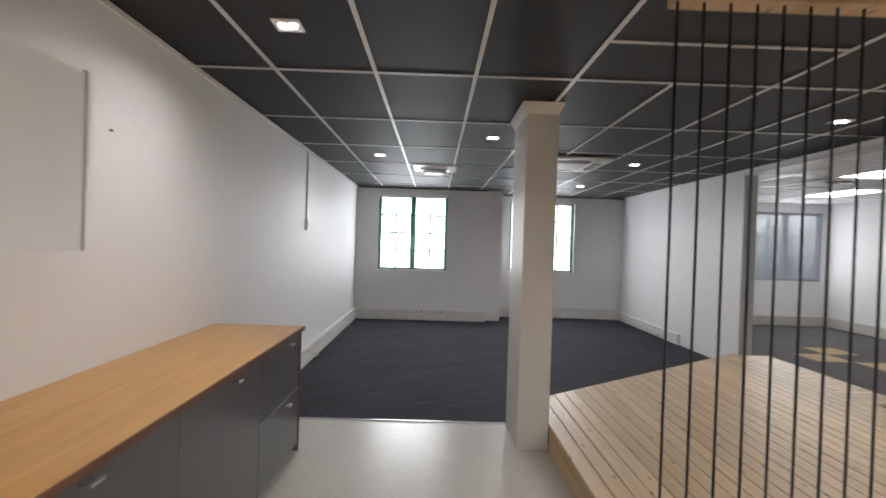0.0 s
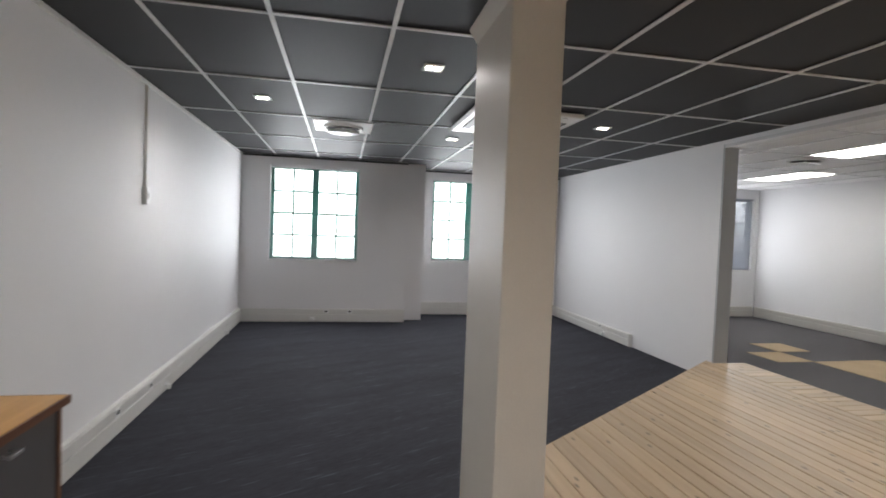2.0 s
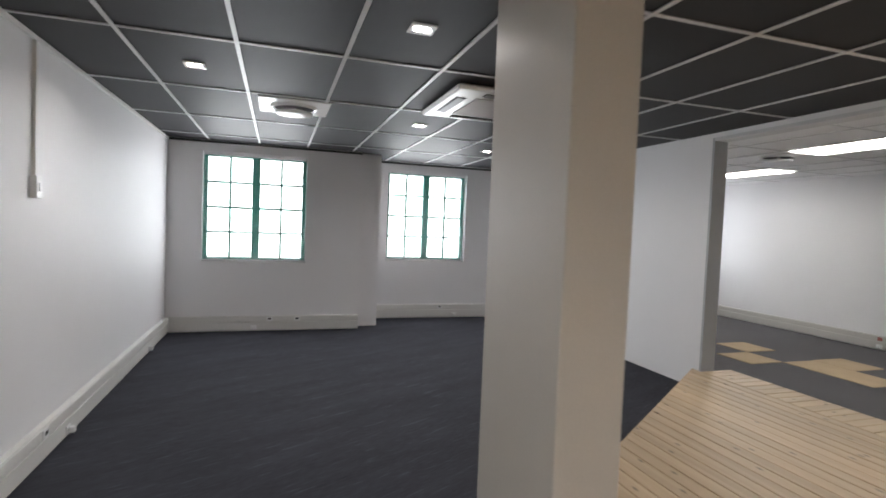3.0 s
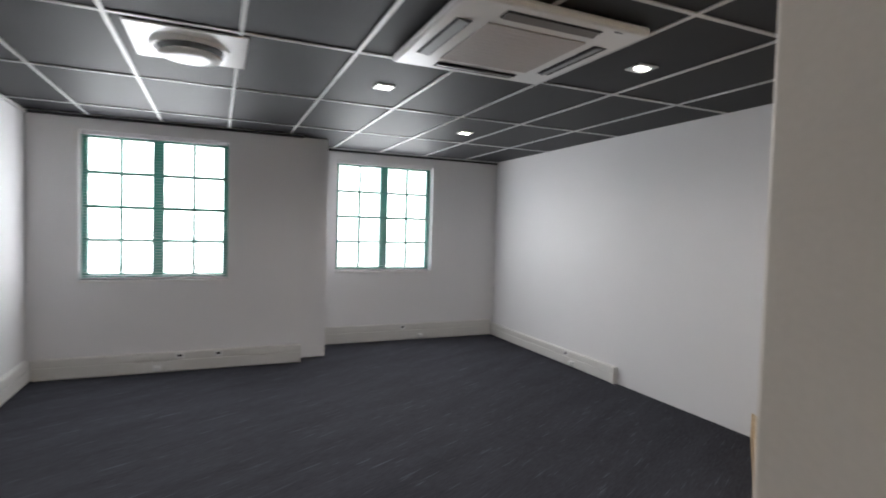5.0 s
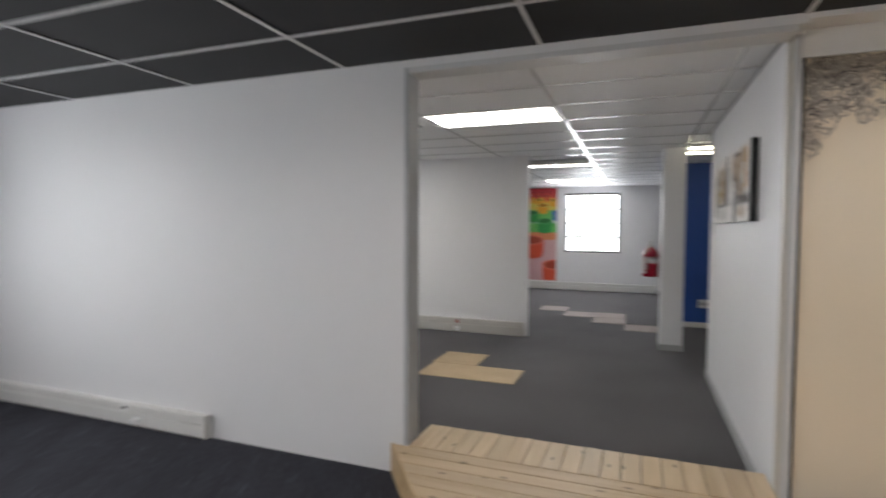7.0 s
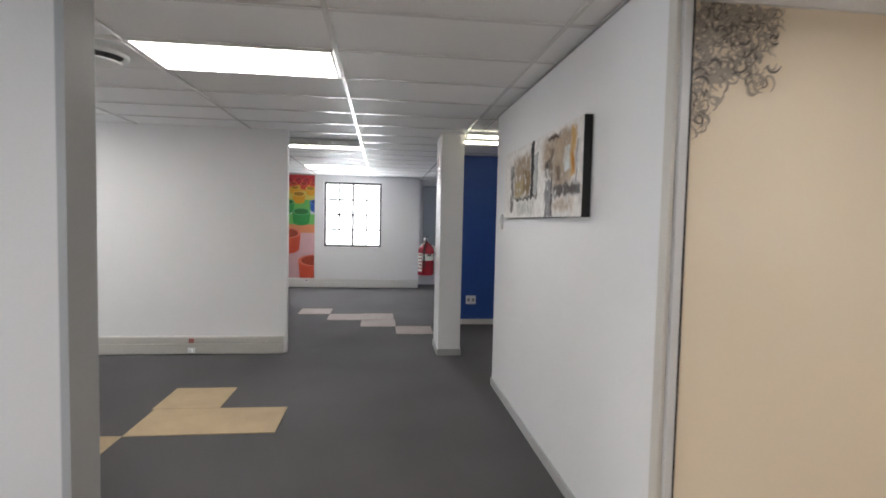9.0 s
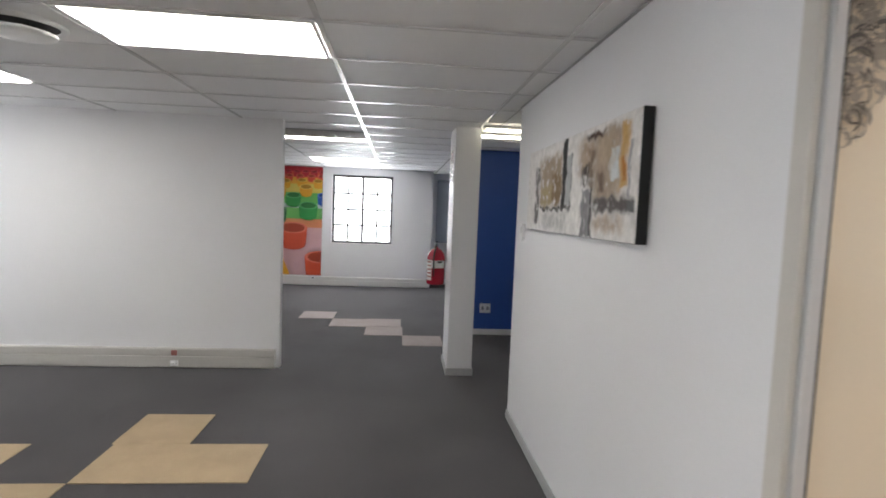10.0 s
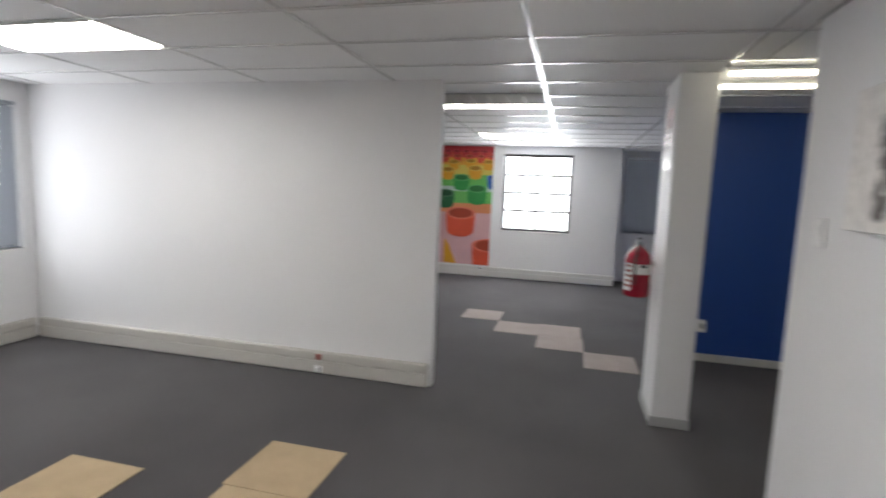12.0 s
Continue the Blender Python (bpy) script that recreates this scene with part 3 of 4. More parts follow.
def trunking(axis, at, way, a0, a1, z, height, sockets, label, end=0, shade=None):
    """Two-channel cable trunking against a wall, with its lid and outlets."""
    shade = shade or M_TRUNK
    t = tagged(empty("skirting_trunking"), label, "trunking", "cable trunking")

    def bx(n, a, b, lo, hi, d0, d1, m, lab="", bev=0.003):
        p, q = sorted((at + way * d0, at + way * d1))
        return boxed(n, (a, b, p, q, z + lo, z + hi) if axis == "x" else (p, q, a, b, z + lo, z + hi), m, t, lab, bev)
    bx("base", a0, a1, 0.0, height, 0.0, 0.04, shade)
    bx("lower_lid", a0, a1, 0.012, height * 0.60, 0.04, 0.052, shade)
    bx("upper_lid", a0, a1, height * 0.65, height - 0.006, 0.04, 0.05, shade)
    if end:
        e = a0 if end < 0 else a1
        bx("end_cap", e - 0.006, e + 0.006, 0, height + 0.002, 0, 0.055, shade)
    for a, low in sockets:
        bx("socket", a - 0.04, a + 0.04, 0.02 if low else height * 0.66, 0.08 if low else height - 0.01, 0.052, 0.06, M_PLASTIC, "white plastic outlet")
        zc = 0.05 if low else height * 0.83
        bx("outlet_slot", a - 0.02, a + 0.02, zc - 0.011, zc + 0.011, 0.0601, 0.0615, M_DARK, "dark outlet slot", 0.0)
        if low:
            bx("plug", a - 0.02, a + 0.025, 0.03, 0.07, 0.06, 0.095, M_PLASTIC, "white plastic plug", 0.006)
    return t


trunking("y", XL, 1, 3.46, 9.49, F1 + 0.006, 0.20, [(5.25, False), (5.85, False), (6.2, True), (8.45, True)], "cream plastic cable trunking along the side wall")
trunking("x", 9.54, -1, XL + 0.055, 0.868, F1 + 0.006, 0.195, [(-0.3, False), (0.05, False), (-0.5, True)], "cream plastic cable trunking below the window", 1)
trunking("x", 10.30, -1, 1.175, XD - 0.06, F1 + 0.006, 0.215, [(2.3, False), (2.55, True)], "cream plastic cable trunking in the recess")
trunking("y", XD, -1, 7.74, 10.29, F1 + 0.006, 0.165, [(8.5, False), (8.38, True)], "cream plastic cable trunking ending mid wall", -1)
trunking("y", 8.165, -1, 6.43, 10.6, F2, 0.20, [(7.42, True)], "aged beige cable trunking along the partition", -1, M_TRUNK2)
boxed("red_outlet", (8.098, 8.112, 7.39, 7.445, F2 + 0.135, F2 + 0.185), M_REDLABEL)
tagged(bpy.data.objects["red_outlet"], "small red dedicated power outlet on the trunking", "socket")
trunking("x", 10.66, -1, 3.9, 8.10, F2, 0.20, [], "beige cable trunking below the blind covered window", 0, M_TRUNK2)
trunking("y", XE, -1, 4.475, 9.0, F2, 0.19, [(7.0, False)], "cream cable trunking along the end wall")
for d, nm in (((4.055, 6.90, 4.24, 4.255, F2, F2 + 0.07), "baseboard_picture"), ((6.90, 6.915, 2.0, 4.24, F2, F2 + 0.07), "baseboard_passage"), ((9.805, 9.82, 2.0, 4.4, F2, F2 + 0.08), "baseboard_blue")):
    structure(boxed(nm, d, M_SKIRT if "blue" not in nm else M_TRUNK, bevel=0.003), "low grey skirting along the wall foot", "baseboard")

# ---- columns ----
col = tagged(empty("column"), "cream painted rectangular column with flared cap", "column")
boxed("shaft", (0.533, 0.758, 3.565, 4.125, F1, C1 - 0.001), M_COLUMN, col, bevel=0.006)
bm = bmesh.new()
x0, x1, y0, y1 = 0.533, 0.758, 3.565, 4.125
lo = [bm.verts.new((x, y, C1 - 0.085)) for x, y in ((x0 - .001, y0 - .001), (x1 + .001, y0 - .001), (x1 + .001, y1 + .001), (x0 - .001, y1 + .001))]
mi_ = [bm.verts.new((x, y, C1 - 0.012)) for x, y in ((x0 - .034, y0 - .034), (x1 + .034, y0 - .034), (x1 + .034, y1 + .034), (x0 - .034, y1 + .034))]
hi = [bm.verts.new((x, y, C1 - 0.004)) for x, y in ((x0 - .034, y0 - .034), (x1 + .034, y0 - .034), (x1 + .034, y1 + .034), (x0 - .034, y1 + .034))]
for a, b in ((lo, mi_), (mi_, hi)):
    for i in range(4):
        bm.faces.new((a[i], a[(i + 1) % 4], b[(i + 1) % 4], b[i]))
bm.faces.new(lo[::-1])
bm.faces.new(hi)
part("cap", bm, M_COLUMN, col)
pil = tagged(empty("pillar"), "white painted pillar with grey skirting", "pillar")
boxed("shaft", (7.99, 8.50, 4.39, 4.65, F2, C2 - 0.001), M_WALL, pil, bevel=0.006)
boxed("skirting", (7.978, 8.512, 4.378, 4.662, F2, F2 + 0.075), M_SKIRT, pil, bevel=0.003)

sg = tagged(empty("safety_sign"), "small white safety sign with red print on the pillar", "sign")
boxed("plate", (8.10, 8.34, 4.6505, 4.6545, 1.93, 2.27), M_PLASTIC, sg, bevel=0.001)
boxed("print_block", (8.14, 8.30, 4.6547, 4.6555, 2.10, 2.24), M_RED, sg)
for k in range(3):
    boxed("print_bar", (8.13, 8.31, 4.6547, 4.6555, 1.96 + 0.04 * k, 1.98 + 0.04 * k), M_RED, sg)
sg = tagged(empty("photoluminescent_sign"), "small glossy white sign below the safety sign", "sign")
boxed("plate", (8.12, 8.32, 4.6505, 4.6545, 1.80, 1.90), M_PLASTIC, sg, bevel=0.001)

# ---- cream glass panel with swirl print ----
gp = tagged(empty("glass_panel"), "glossy cream back-painted glass panel with swirl print", "wall panel")
boxed("glass", (XG, XG + 0.01, YN, 4.213, 0.062, 2.262), M_BEIGEGLASS, gp)
boxed("edge_strip", (XG - 0.008, XG + 0.012, 4.214, 4.227, 0.062, 2.262), M_BLACK, gp, "black rubber edge strip")
boxed("top_rail", (XG - 0.012, XG + 0.012, YN, 4.227, 2.264, 2.394), M_TRIM, gp)
boxed("backing", (XG + 0.014, XG + 0.12, YN, 4.095, F1, 2.394), M_WALL, gp)
# Solid filler below the glass; its near-black colour stands for shade.
boxed("sill", (XD + 0.032, XG + 0.012, YN, 4.284, F2 + 0.001, 0.06), M_DARK, gp, "near-black box painting in the shade at the panel foot")


def swirl(bm, k_layer, y, z, r, turns, start, width, sign, mi):
    """A flat curling stroke on the face of the panel."""
    n, x = 18, XG - 0.0005 - 0.000015 * k_layer
    left, right = [], []
    for i in range(n):
        u = i / (n - 1)
        a = start + sign * turns * 2 * math.pi * u
        rr = r * (1 - 0.8 * u)
        w = width * (0.3 + math.sin(math.pi * u)) * 0.6
        for lst, k in ((left, rr - w), (right, rr + w)):
            yy, zz = min(y + k * math.cos(a), 4.211), min(z + k * math.sin(a), 2.26)
            lst.append(bm.verts.new((x, yy, zz)))
    for i in range(n - 1):
        f = bm.faces.new((left[i], right[i], right[i + 1], left[i + 1]))
        f.material_index = mi


rng = random.Random(5)
bm = bmesh.new()
for i in range(150):
    u, v = rng.random(), rng.random() ** 1.2
    swirl(bm, i, 4.205 - 0.25 * u ** 1.3, 2.25 - (0.44 - 0.24 * u) * v, rng.uniform(0.015, 0.045), rng.uniform(0.2, 0.5), rng.uniform(0, 6.3), rng.uniform(0.006, 0.013), rng.choice((-1, 1)), 1)
for i in range(420):
    u, v = rng.random(), rng.random() ** 1.3
    y = 4.205 - 0.30 * u ** 1.4
    z = 2.25 - (0.46 - 0.26 * u + 0.06 * math.sin(9 * u)) * v
    swirl(bm, 150 + i, y, z, rng.uniform(0.012, 0.05), rng.uniform(0.2, 0.55), rng.uniform(0, 6.3), rng.uniform(0.0015, 0.008), rng.choice((-1, 1)), rng.choice((0, 1, 1)))
part("swirl_print", bm, [M_DECAL, M_DECAL2], gp, "brown floral swirl print")

# ---- ceiling fittings ----


def downlight(x, y):
    d = tagged(empty("downlight", (x, y, C1)), "small square white twin-lamp recessed downlight", "downlight", "downlights")
    bm = bmesh.new()
    for a in ((-0.065, 0.065, -0.065, -0.052), (-0.065, 0.065, 0.052, 0.065), (-0.065, -0.052, -0.052, 0.052), (0.052, 0.065, -0.052, 0.052)):
        box(bm, *a, -0.005, 0.003)
    part("bezel", bm, M_PLASTIC, d)
    part("reflector", box(bmesh.new(), -0.052, 0.052, -0.052, 0.052, -0.003, 0.002), M_STEEL, d)
    for s in (-1, 1):
        part("lamp", cyl(bmesh.new(), (s * 0.024, 0, -0.005), 0.020, 0.022, 0.006), M_DOWN, d)
    return d


first = downlight(-0.82, 2.41)
# Includes the added, unseen fittings around the start.
for x, y in DOWNLIGHTS:
    copy_thing(first, Matrix.Translation((x, y, C1)))


def diffuser(x, y, z, w):
    d = tagged(empty("air_diffuser", (x, y, z)), "round white ceiling air diffuser on a square plate", "air vent", "air diffusers")
    part("plate", box(bmesh.new(), -w, w, -w, w, -0.012, -0.002, 0.003), M_PLASTIC, d)
    part("throat", cyl(bmesh.new(), (0, 0, -0.016), 0.165, 0.165, 0.008, seg=40), M_DARK, d)
    part("outer_ring", lathe(bmesh.new(), (0, 0, -0.012), [(0.20, 0), (0.197, -0.018), (0.185, -0.022), (0.168, -0.012), (0.163, 0)], 40), M_PLASTIC, d)
    part("disc", lathe(bmesh.new(), (0, 0, -0.02), [(0.0, -0.060), (0.09, -0.058), (0.150, -0.050), (0.158, -0.038), (0.11, -0.026), (0.0, -0.022)], 40), M_PLASTIC, d)
    part("stem", box(bmesh.new(), -0.012, 0.012, -0.012, 0.012, -0.05, -0.012), M_PLASTIC, d)
    return d


diffuser(-0.12, 6.98, C1, 0.288)
diffuser(5.55, 7.10, C2, 0.288)

ac = tagged(empty("air_conditioner", (1.385, 6.11, C1)), "white ceiling cassette air conditioner with grey grille", "air conditioner")
part("panel", box(bmesh.new(), -0.48, 0.48, -0.48, 0.48, -0.045, -0.004, 0.02), M_PLASTIC, ac)
part("intake_grille", box(bmesh.new(), -0.27, 0.27, -0.27, 0.27, -0.052, -0.044, 0.004), M_GRILLE, ac, "warm grey intake grille")
for a in range(4):
    t = pose(0, 0, 0, 0, 0, 90 * a)
    bm = box(bmesh.new(), -0.25, 0.25, 0.335, 0.415, -0.0475, -0.044)
    bm.transform(t)
    part("outlet", bm, M_DARK, ac, "dark air outlet")
    bm = box(bmesh.new(), -0.245, 0.245, -0.026, 0.026, -0.003, 0.003, 0.002)
    bm.transform(t @ pose(0, 0.376, -0.05, 14, 0, 0))
    part("louvre", bm, M_GREYLITE, ac, "pale grey louvre")
part("badge", box(bmesh.new(), 0.30, 0.34, -0.44, -0.43, -0.0475, -0.044), M_GREYLITE, ac)
for i in range(13):
    part("grille_slot", box(bmesh.new(), -0.25, 0.25, -0.242 + i * 0.04, -0.236 + i * 0.04, -0.0528, -0.0515), M_GRILLE, ac)


def light_panel(x0, x1, y0, y1, z, label):
    cx, cy = (x0 + x1) / 2, (y0 + y1) / 2
    d = tagged(empty("fluorescent_light", (cx, cy, z)), label, "ceiling light", "fluorescent lights")
    a, b = (x1 - x0) / 2, (y1 - y0) / 2
    bm = bmesh.new()
    for q in ((-a, a, -b, -b + 0.02), (-a, a, b - 0.02, b), (-a, -a + 0.02, -b + 0.02, b - 0.02), (a - 0.02, a, -b + 0.02, b - 0.02)):
        box(bm, *q, -0.010, -0.004)
    part("frame", bm, M_PLASTIC, d)
    part("diffuser", box(bmesh.new(), -a + 0.02, a - 0.02, -b + 0.02, b - 0.02, -0.006, 0.003), M_TUBE, d, "glowing warm white diffuser")
    bm = bmesh.new()
    for i in range(1, 12):
        y = -b + 2 * b * i / 12
        box(bm, -a + 0.02, a - 0.02, y - 0.002, y + 0.002, -0.009, -0.0062)
    for i in range(1, 3):
        x = -a + 2 * a * i / 3
        box(bm, x - 0.012, x + 0.012, -b + 0.02, b - 0.02, -0.0092, -0.0064)
    part("louvre", bm, M_WGRID, d)
    return d


light_panel(5.26, 5.85, 5.62, 6.79, C2, "long lit fluorescent panel in the white ceiling")
light_panel(6.47, 7.06, 8.02, 9.19, C2, "lit fluorescent panel near the blind covered window")
light_panel(9.24, 9.57, 5.62, 6.79, C2, "lit louvred fluorescent panel beyond the partition")
# Unlit louvred part of the partly lit fitting, built apart from its lit strip.
lv = tagged(empty("air_grille", (8.98, 6.205, C2)), "dull grey unlit louvred part of the light fitting", "air vent")
part("backing", box(bmesh.new(), -0.24, 0.24, -0.585, 0.585, -0.006, 0.002), M_GREYLITE, lv)
for i in range(9):
    part("blade", box(bmesh.new(), -0.23 + 0.0575 * i - 0.003, -0.23 + 0.0575 * i + 0.003, -0.58, 0.58, -0.02, -0.006), M_TRUNK2, lv)
for i in range(8):
    part("rib", box(bmesh.new(), -0.24, 0.24, -0.57 + 0.163 * i - 0.003, -0.57 + 0.163 * i + 0.003, -0.0215, -0.0062), M_TRUNK2, lv)
light_panel(12.05, 12.68, 5.62, 6.79, C2, "lit fluorescent panel in the far office")
tl = tagged(empty("tube_light"), "twin fluorescent tube fitting above the passage", "ceiling light")
for x in (7.86, 8.30):
    boxed("body", (x - 0.025, x + 0.025, 3.3, 4.385, C2 - 0.025, C2 - 0.004), M_PLASTIC, tl)
    part("tube", cyl(bmesh.new(), (x, 3.84, C2 - 0.043), 0.014, 0.014, 1.06, "y", 16), M_TUBEW, tl)

# ---- cabinets with a long oak top ----


def handle(parent, x, y, z):
    bm = cyl(bmesh.new(), (x + 0.013, y - 0.022, z), 0.004, 0.004, 0.026, "x", 10)
    cyl(bm, (x + 0.013, y + 0.022, z), 0.004, 0.004, 0.026, "x", 10)
    box(bm, x + 0.022, x + 0.032, y - 0.028, y + 0.028, z - 0.0055, z + 0.0055, 0.002)
    return part("handle", bm, M_STEEL, parent, "small steel pull handle")


XF = -0.975
def cabinet(y0, y1, drawers, label):
    c = tagged(empty("cabinet"), label, "cabinet", "row of cabinets")
    boxed("body", (XL + 0.01, XF - 0.02, y0 + 0.002, y1 - 0.002, F1 + 0.075, 0.782), M_GREY, c)
    boxed("plinth", (XL + 0.03, XF - 0.07, y0 + 0.004, y1 - 0.004, F1, F1 + 0.075), M_GREYLITE, c)
    for z0, z1, hz, hy in drawers:
        f = boxed("drawer_front", (XF - 0.02, XF, y0 + 0.004, y1 - 0.004, z0, z1), M_GREY, c, bevel=0.0015)
        handle(f, XF, hy, hz)
        boxed("edge_band", (XF - 0.0195, XF + 0.0005, y0 + 0.006, y1 - 0.006, z1 + 0.0004, z1 + 0.003), M_GREYLITE, c)
    return c


B = F1 + 0.08
cabinet(-0.72, 0.10, [(B, 0.775, 0.74, -0.3)], "dark grey melamine cabinet under the oak top")
cabinet(0.10, 0.92, [(B, 0.775, 0.74, 0.45)], "dark grey melamine cabinet under the oak top")
cabinet(0.92, 1.76, [(B, 0.775, 0.752, 1.27)], "dark grey melamine cabinet under the oak top")
cabinet(1.76, 2.62, [(B, 0.775, 0.745, 2.27)], "dark grey melamine cabinet with a steel pull")
cabinet(2.62, 3.40, [(B, 0.405, 0.37, 3.12), (0.413, 0.775, 0.74, 3.14)], "dark grey two-drawer cabinet at the end")
top = tagged(empty("countertop"), "long orange oak countertop with dark reddish edge", "countertop")
boxed("board", (XL + 0.002, -0.955, -0.75, 3.425, 0.786, 0.812), M_OAKTOP, top, bevel=0.002)
boxed("edge_strip", (-0.9545, -0.948, -0.75, 3.43, 0.785, 0.811), M_OAKEDGE, top)
boxed("edge_strip", (XL + 0.002, -0.955, 3.4255, 3.431, 0.785, 0.811), M_OAKEDGE, top)
boxed("end_panel", (XL + 0.01, XF + 0.002, 3.4, 3.418, F1 + 0.02, 0.785), M_GREY, top)

boxed("end_edging", (XF + 0.0025, XF + 0.006, 3.4, 3.418, F1 + 0.02, 0.784), M_OAKEDGE, top, "reddish oak edging")

wc = tagged(empty("wall_cabinet"), "white melamine wall cabinet above the countertop", "wall cabinet")
boxed("body", (XL + 0.003, -1.20, 0.30, 1.555, 1.345, 1.89), M_PLASTIC, wc)
boxed("door", (-1.198, -1.18, 0.93, 1.535, 1.343, 1.892), M_PLASTIC, wc, bevel=0.002)
boxed("door", (-1.198, -1.18, 0.30, 0.925, 1.343, 1.892), M_PLASTIC, wc, bevel=0.002)
boxed("side_panel", (-1.198, -1.176, 1.54, 1.562, 1.343, 1.90), M_PLASTIC, wc)

# ---- things on the walls ----
sw = tagged(empty("switch_conduit"), "white light switch below a surface conduit", "switch")
boxed("conduit", (XL, XL + 0.018, 5.79, 5.815, 1.62, C1 - 0.03), M_TRUNK, sw)
boxed("box", (XL, XL + 0.035, 5.765, 5.84, 1.50, 1.63), M_PLASTIC, sw, bevel=0.004)
boxed("rocker", (XL + 0.035, XL + 0.042, 5.79, 5.82, 1.54, 1.59), M_PLASTIC, sw, bevel=0.002)
for y, z in ((2.27, 1.86),):
    tagged(part("wall_plug", cyl(bmesh.new(), (XL + 0.004, y, z), 0.006, 0.005, 0.008, "x", 10), M_DARK), "small dark screw hole plug in the wall", "wall plug")
nl = part("nail", cyl(bmesh.new(), (8.155, 8.05, 2.05), 0.003, 0.004, 0.02, "x", 8), M_STEEL)
tagged(nl, "small bent steel nail in the partition", "nail")

cv = tagged(empty("canvas_painting"), "abstract canvas in tan, umber and white strokes", "painting")
boxed("canvas", (4.662, 6.36, 4.2405, 4.286, 1.495, 2.025), M_BLACK, cv, "black canvas edge", bevel=0.002)
boxed("picture", (4.6635, 6.358, 4.2865, 4.288, 1.497, 2.023), M_PAINTING, cv, "abstract brushed picture")
ws = tagged(empty("light_switch"), "white light switch below the canvas", "switch")
boxed("plate", (6.60, 6.68, 4.2405, 4.262, 1.40, 1.53), M_PLASTIC, ws, bevel=0.006)
boxed("rocker", (6.625, 6.655, 4.262, 4.272, 1.45, 1.50), M_PLASTIC, ws, bevel=0.002)
so = tagged(empty("wall_socket"), "white double socket on the blue wall", "socket")
boxed("plate", (9.806, 9.8195, 3.88, 4.03, 0.21, 0.34), M_PLASTIC, so, bevel=0.003)
for y in (3.92, 3.99):
    boxed("outlet", (9.801, 9.806, y - 0.018, y + 0.018, 0.25, 0.30), M_GREYLITE, so)

ex = tagged(empty("fire_extinguisher", (8.40, 4.772, 0.795)), "red fire extinguisher hung on the white pillar", "fire extinguisher")
part("cylinder", lathe(bmesh.new(), (0, 0, 0), [(0, 0), (0.09, 0.002), (0.099, 0.015), (0.099, 0.29), (0.09, 0.335), (0.055, 0.38), (0.022, 0.40), (0.022, 0.415), (0, 0.415)]), M_RED, ex)


def wrap(bm, a0, a1, z0, z1, r=0.0996, n=12):
    """A thin curved sheet round the cylinder between two bearings in degrees."""
    rows = [[bm.verts.new((r * math.cos(radians(a0 + (a1 - a0) * i / n)), r * math.sin(radians(a0 + (a1 - a0) * i / n)), z)) for i in range(n + 1)] for z in (z0, z1)]
    for i in range(n):
        bm.faces.new((rows[0][i], rows[0][i + 1], rows[1][i + 1], rows[1][i])).smooth = True
    return bm


part("label_band", wrap(bmesh.new(), 150, 240, 0.185, 0.265), M_PLASTIC, ex, "white label band")
part("instruction_label", wrap(bmesh.new(), 100, 148, 0.05, 0.27, 0.0999), M_PLASTIC, ex, "white instruction label")
bm = bmesh.new()
for k in range(5):
    wrap(bm, 108, 145, 0.08 + 0.04 * k, 0.098 + 0.04 * k, 0.1003, 6)
part("print_bars", bm, M_REDLABEL, ex)
part("stamp", wrap(bmesh.new(), 185, 215, 0.24, 0.26, 0.1003, 6), M_DARK, ex)
part("valve", cyl(bmesh.new(), (0, 0, 0.435), 0.02, 0.016, 0.04), M_STEEL, ex)
bm = box(bmesh.new(), -0.10, 0.02, -0.012, 0.012, 0.455, 0.465, 0.002)
bm.transform(pose(0, 0, 0, 0, 8, 0))
part("lever", bm, M_DARK, ex)
part("carry_handle", box(bmesh.new(), -0.10, 0.0, -0.012, 0.012, 0.425, 0.433, 0.002), M_DARK, ex)
part("gauge", cyl(bmesh.new(), (0.0, 0.025, 0.435), 0.016, 0.016, 0.012, "y", 16), M_STEEL, ex)
part("bracket", box(bmesh.new(), -0.02, 0.02, -0.1215, -0.098, 0.25, 0.29), M_STEEL, ex)
hose = bpy.data.curves.new("hose", "CURVE")
hose.dimensions, hose.bevel_depth, hose.bevel_resolution = "3D", 0.009, 3
sp = hose.splines.new("BEZIER")
sp.bezier_points.add(2)
for bp_, co in zip(sp.bezier_points, ((-0.01, 0.0, 0.44), (-0.105, 0.03, 0.33), (-0.108, 0.03, 0.10))):
    bp_.co, bp_.handle_left_type, bp_.handle_right_type = co, "AUTO", "AUTO"
hose.materials.append(M_DARK)
tmp = new("hose_curve", hose)
hm = bpy.data.meshes.new_from_object(tmp.evaluated_get(bpy.context.evaluated_depsgraph_get()))
bpy.data.objects.remove(tmp)
ho = new("hose", hm)
ho.parent = ex

# poster: rows of coloured cups on a matching ground
po = tagged(empty("wall_poster"), "tall poster of rainbow coloured plastic cups", "poster")
PY0, PY1, PZ0, PZ1 = 6.84, 8.25, 0.115, 2.44
PX = XE - 0.0015
flat = {}


def flat_mat(c):
    k = tuple(round(v, 3) for v in c)
    if k not in flat:
        flat[k] = mat("poster_ink", k, 0.4, var=0.08, scale=4, bump=0)
    return flat[k]


boxed("sheet", (PX - 0.002, PX, PY0, PY1, PZ0, PZ1), flat_mat((0.62, 0.42, 0.42)), po)


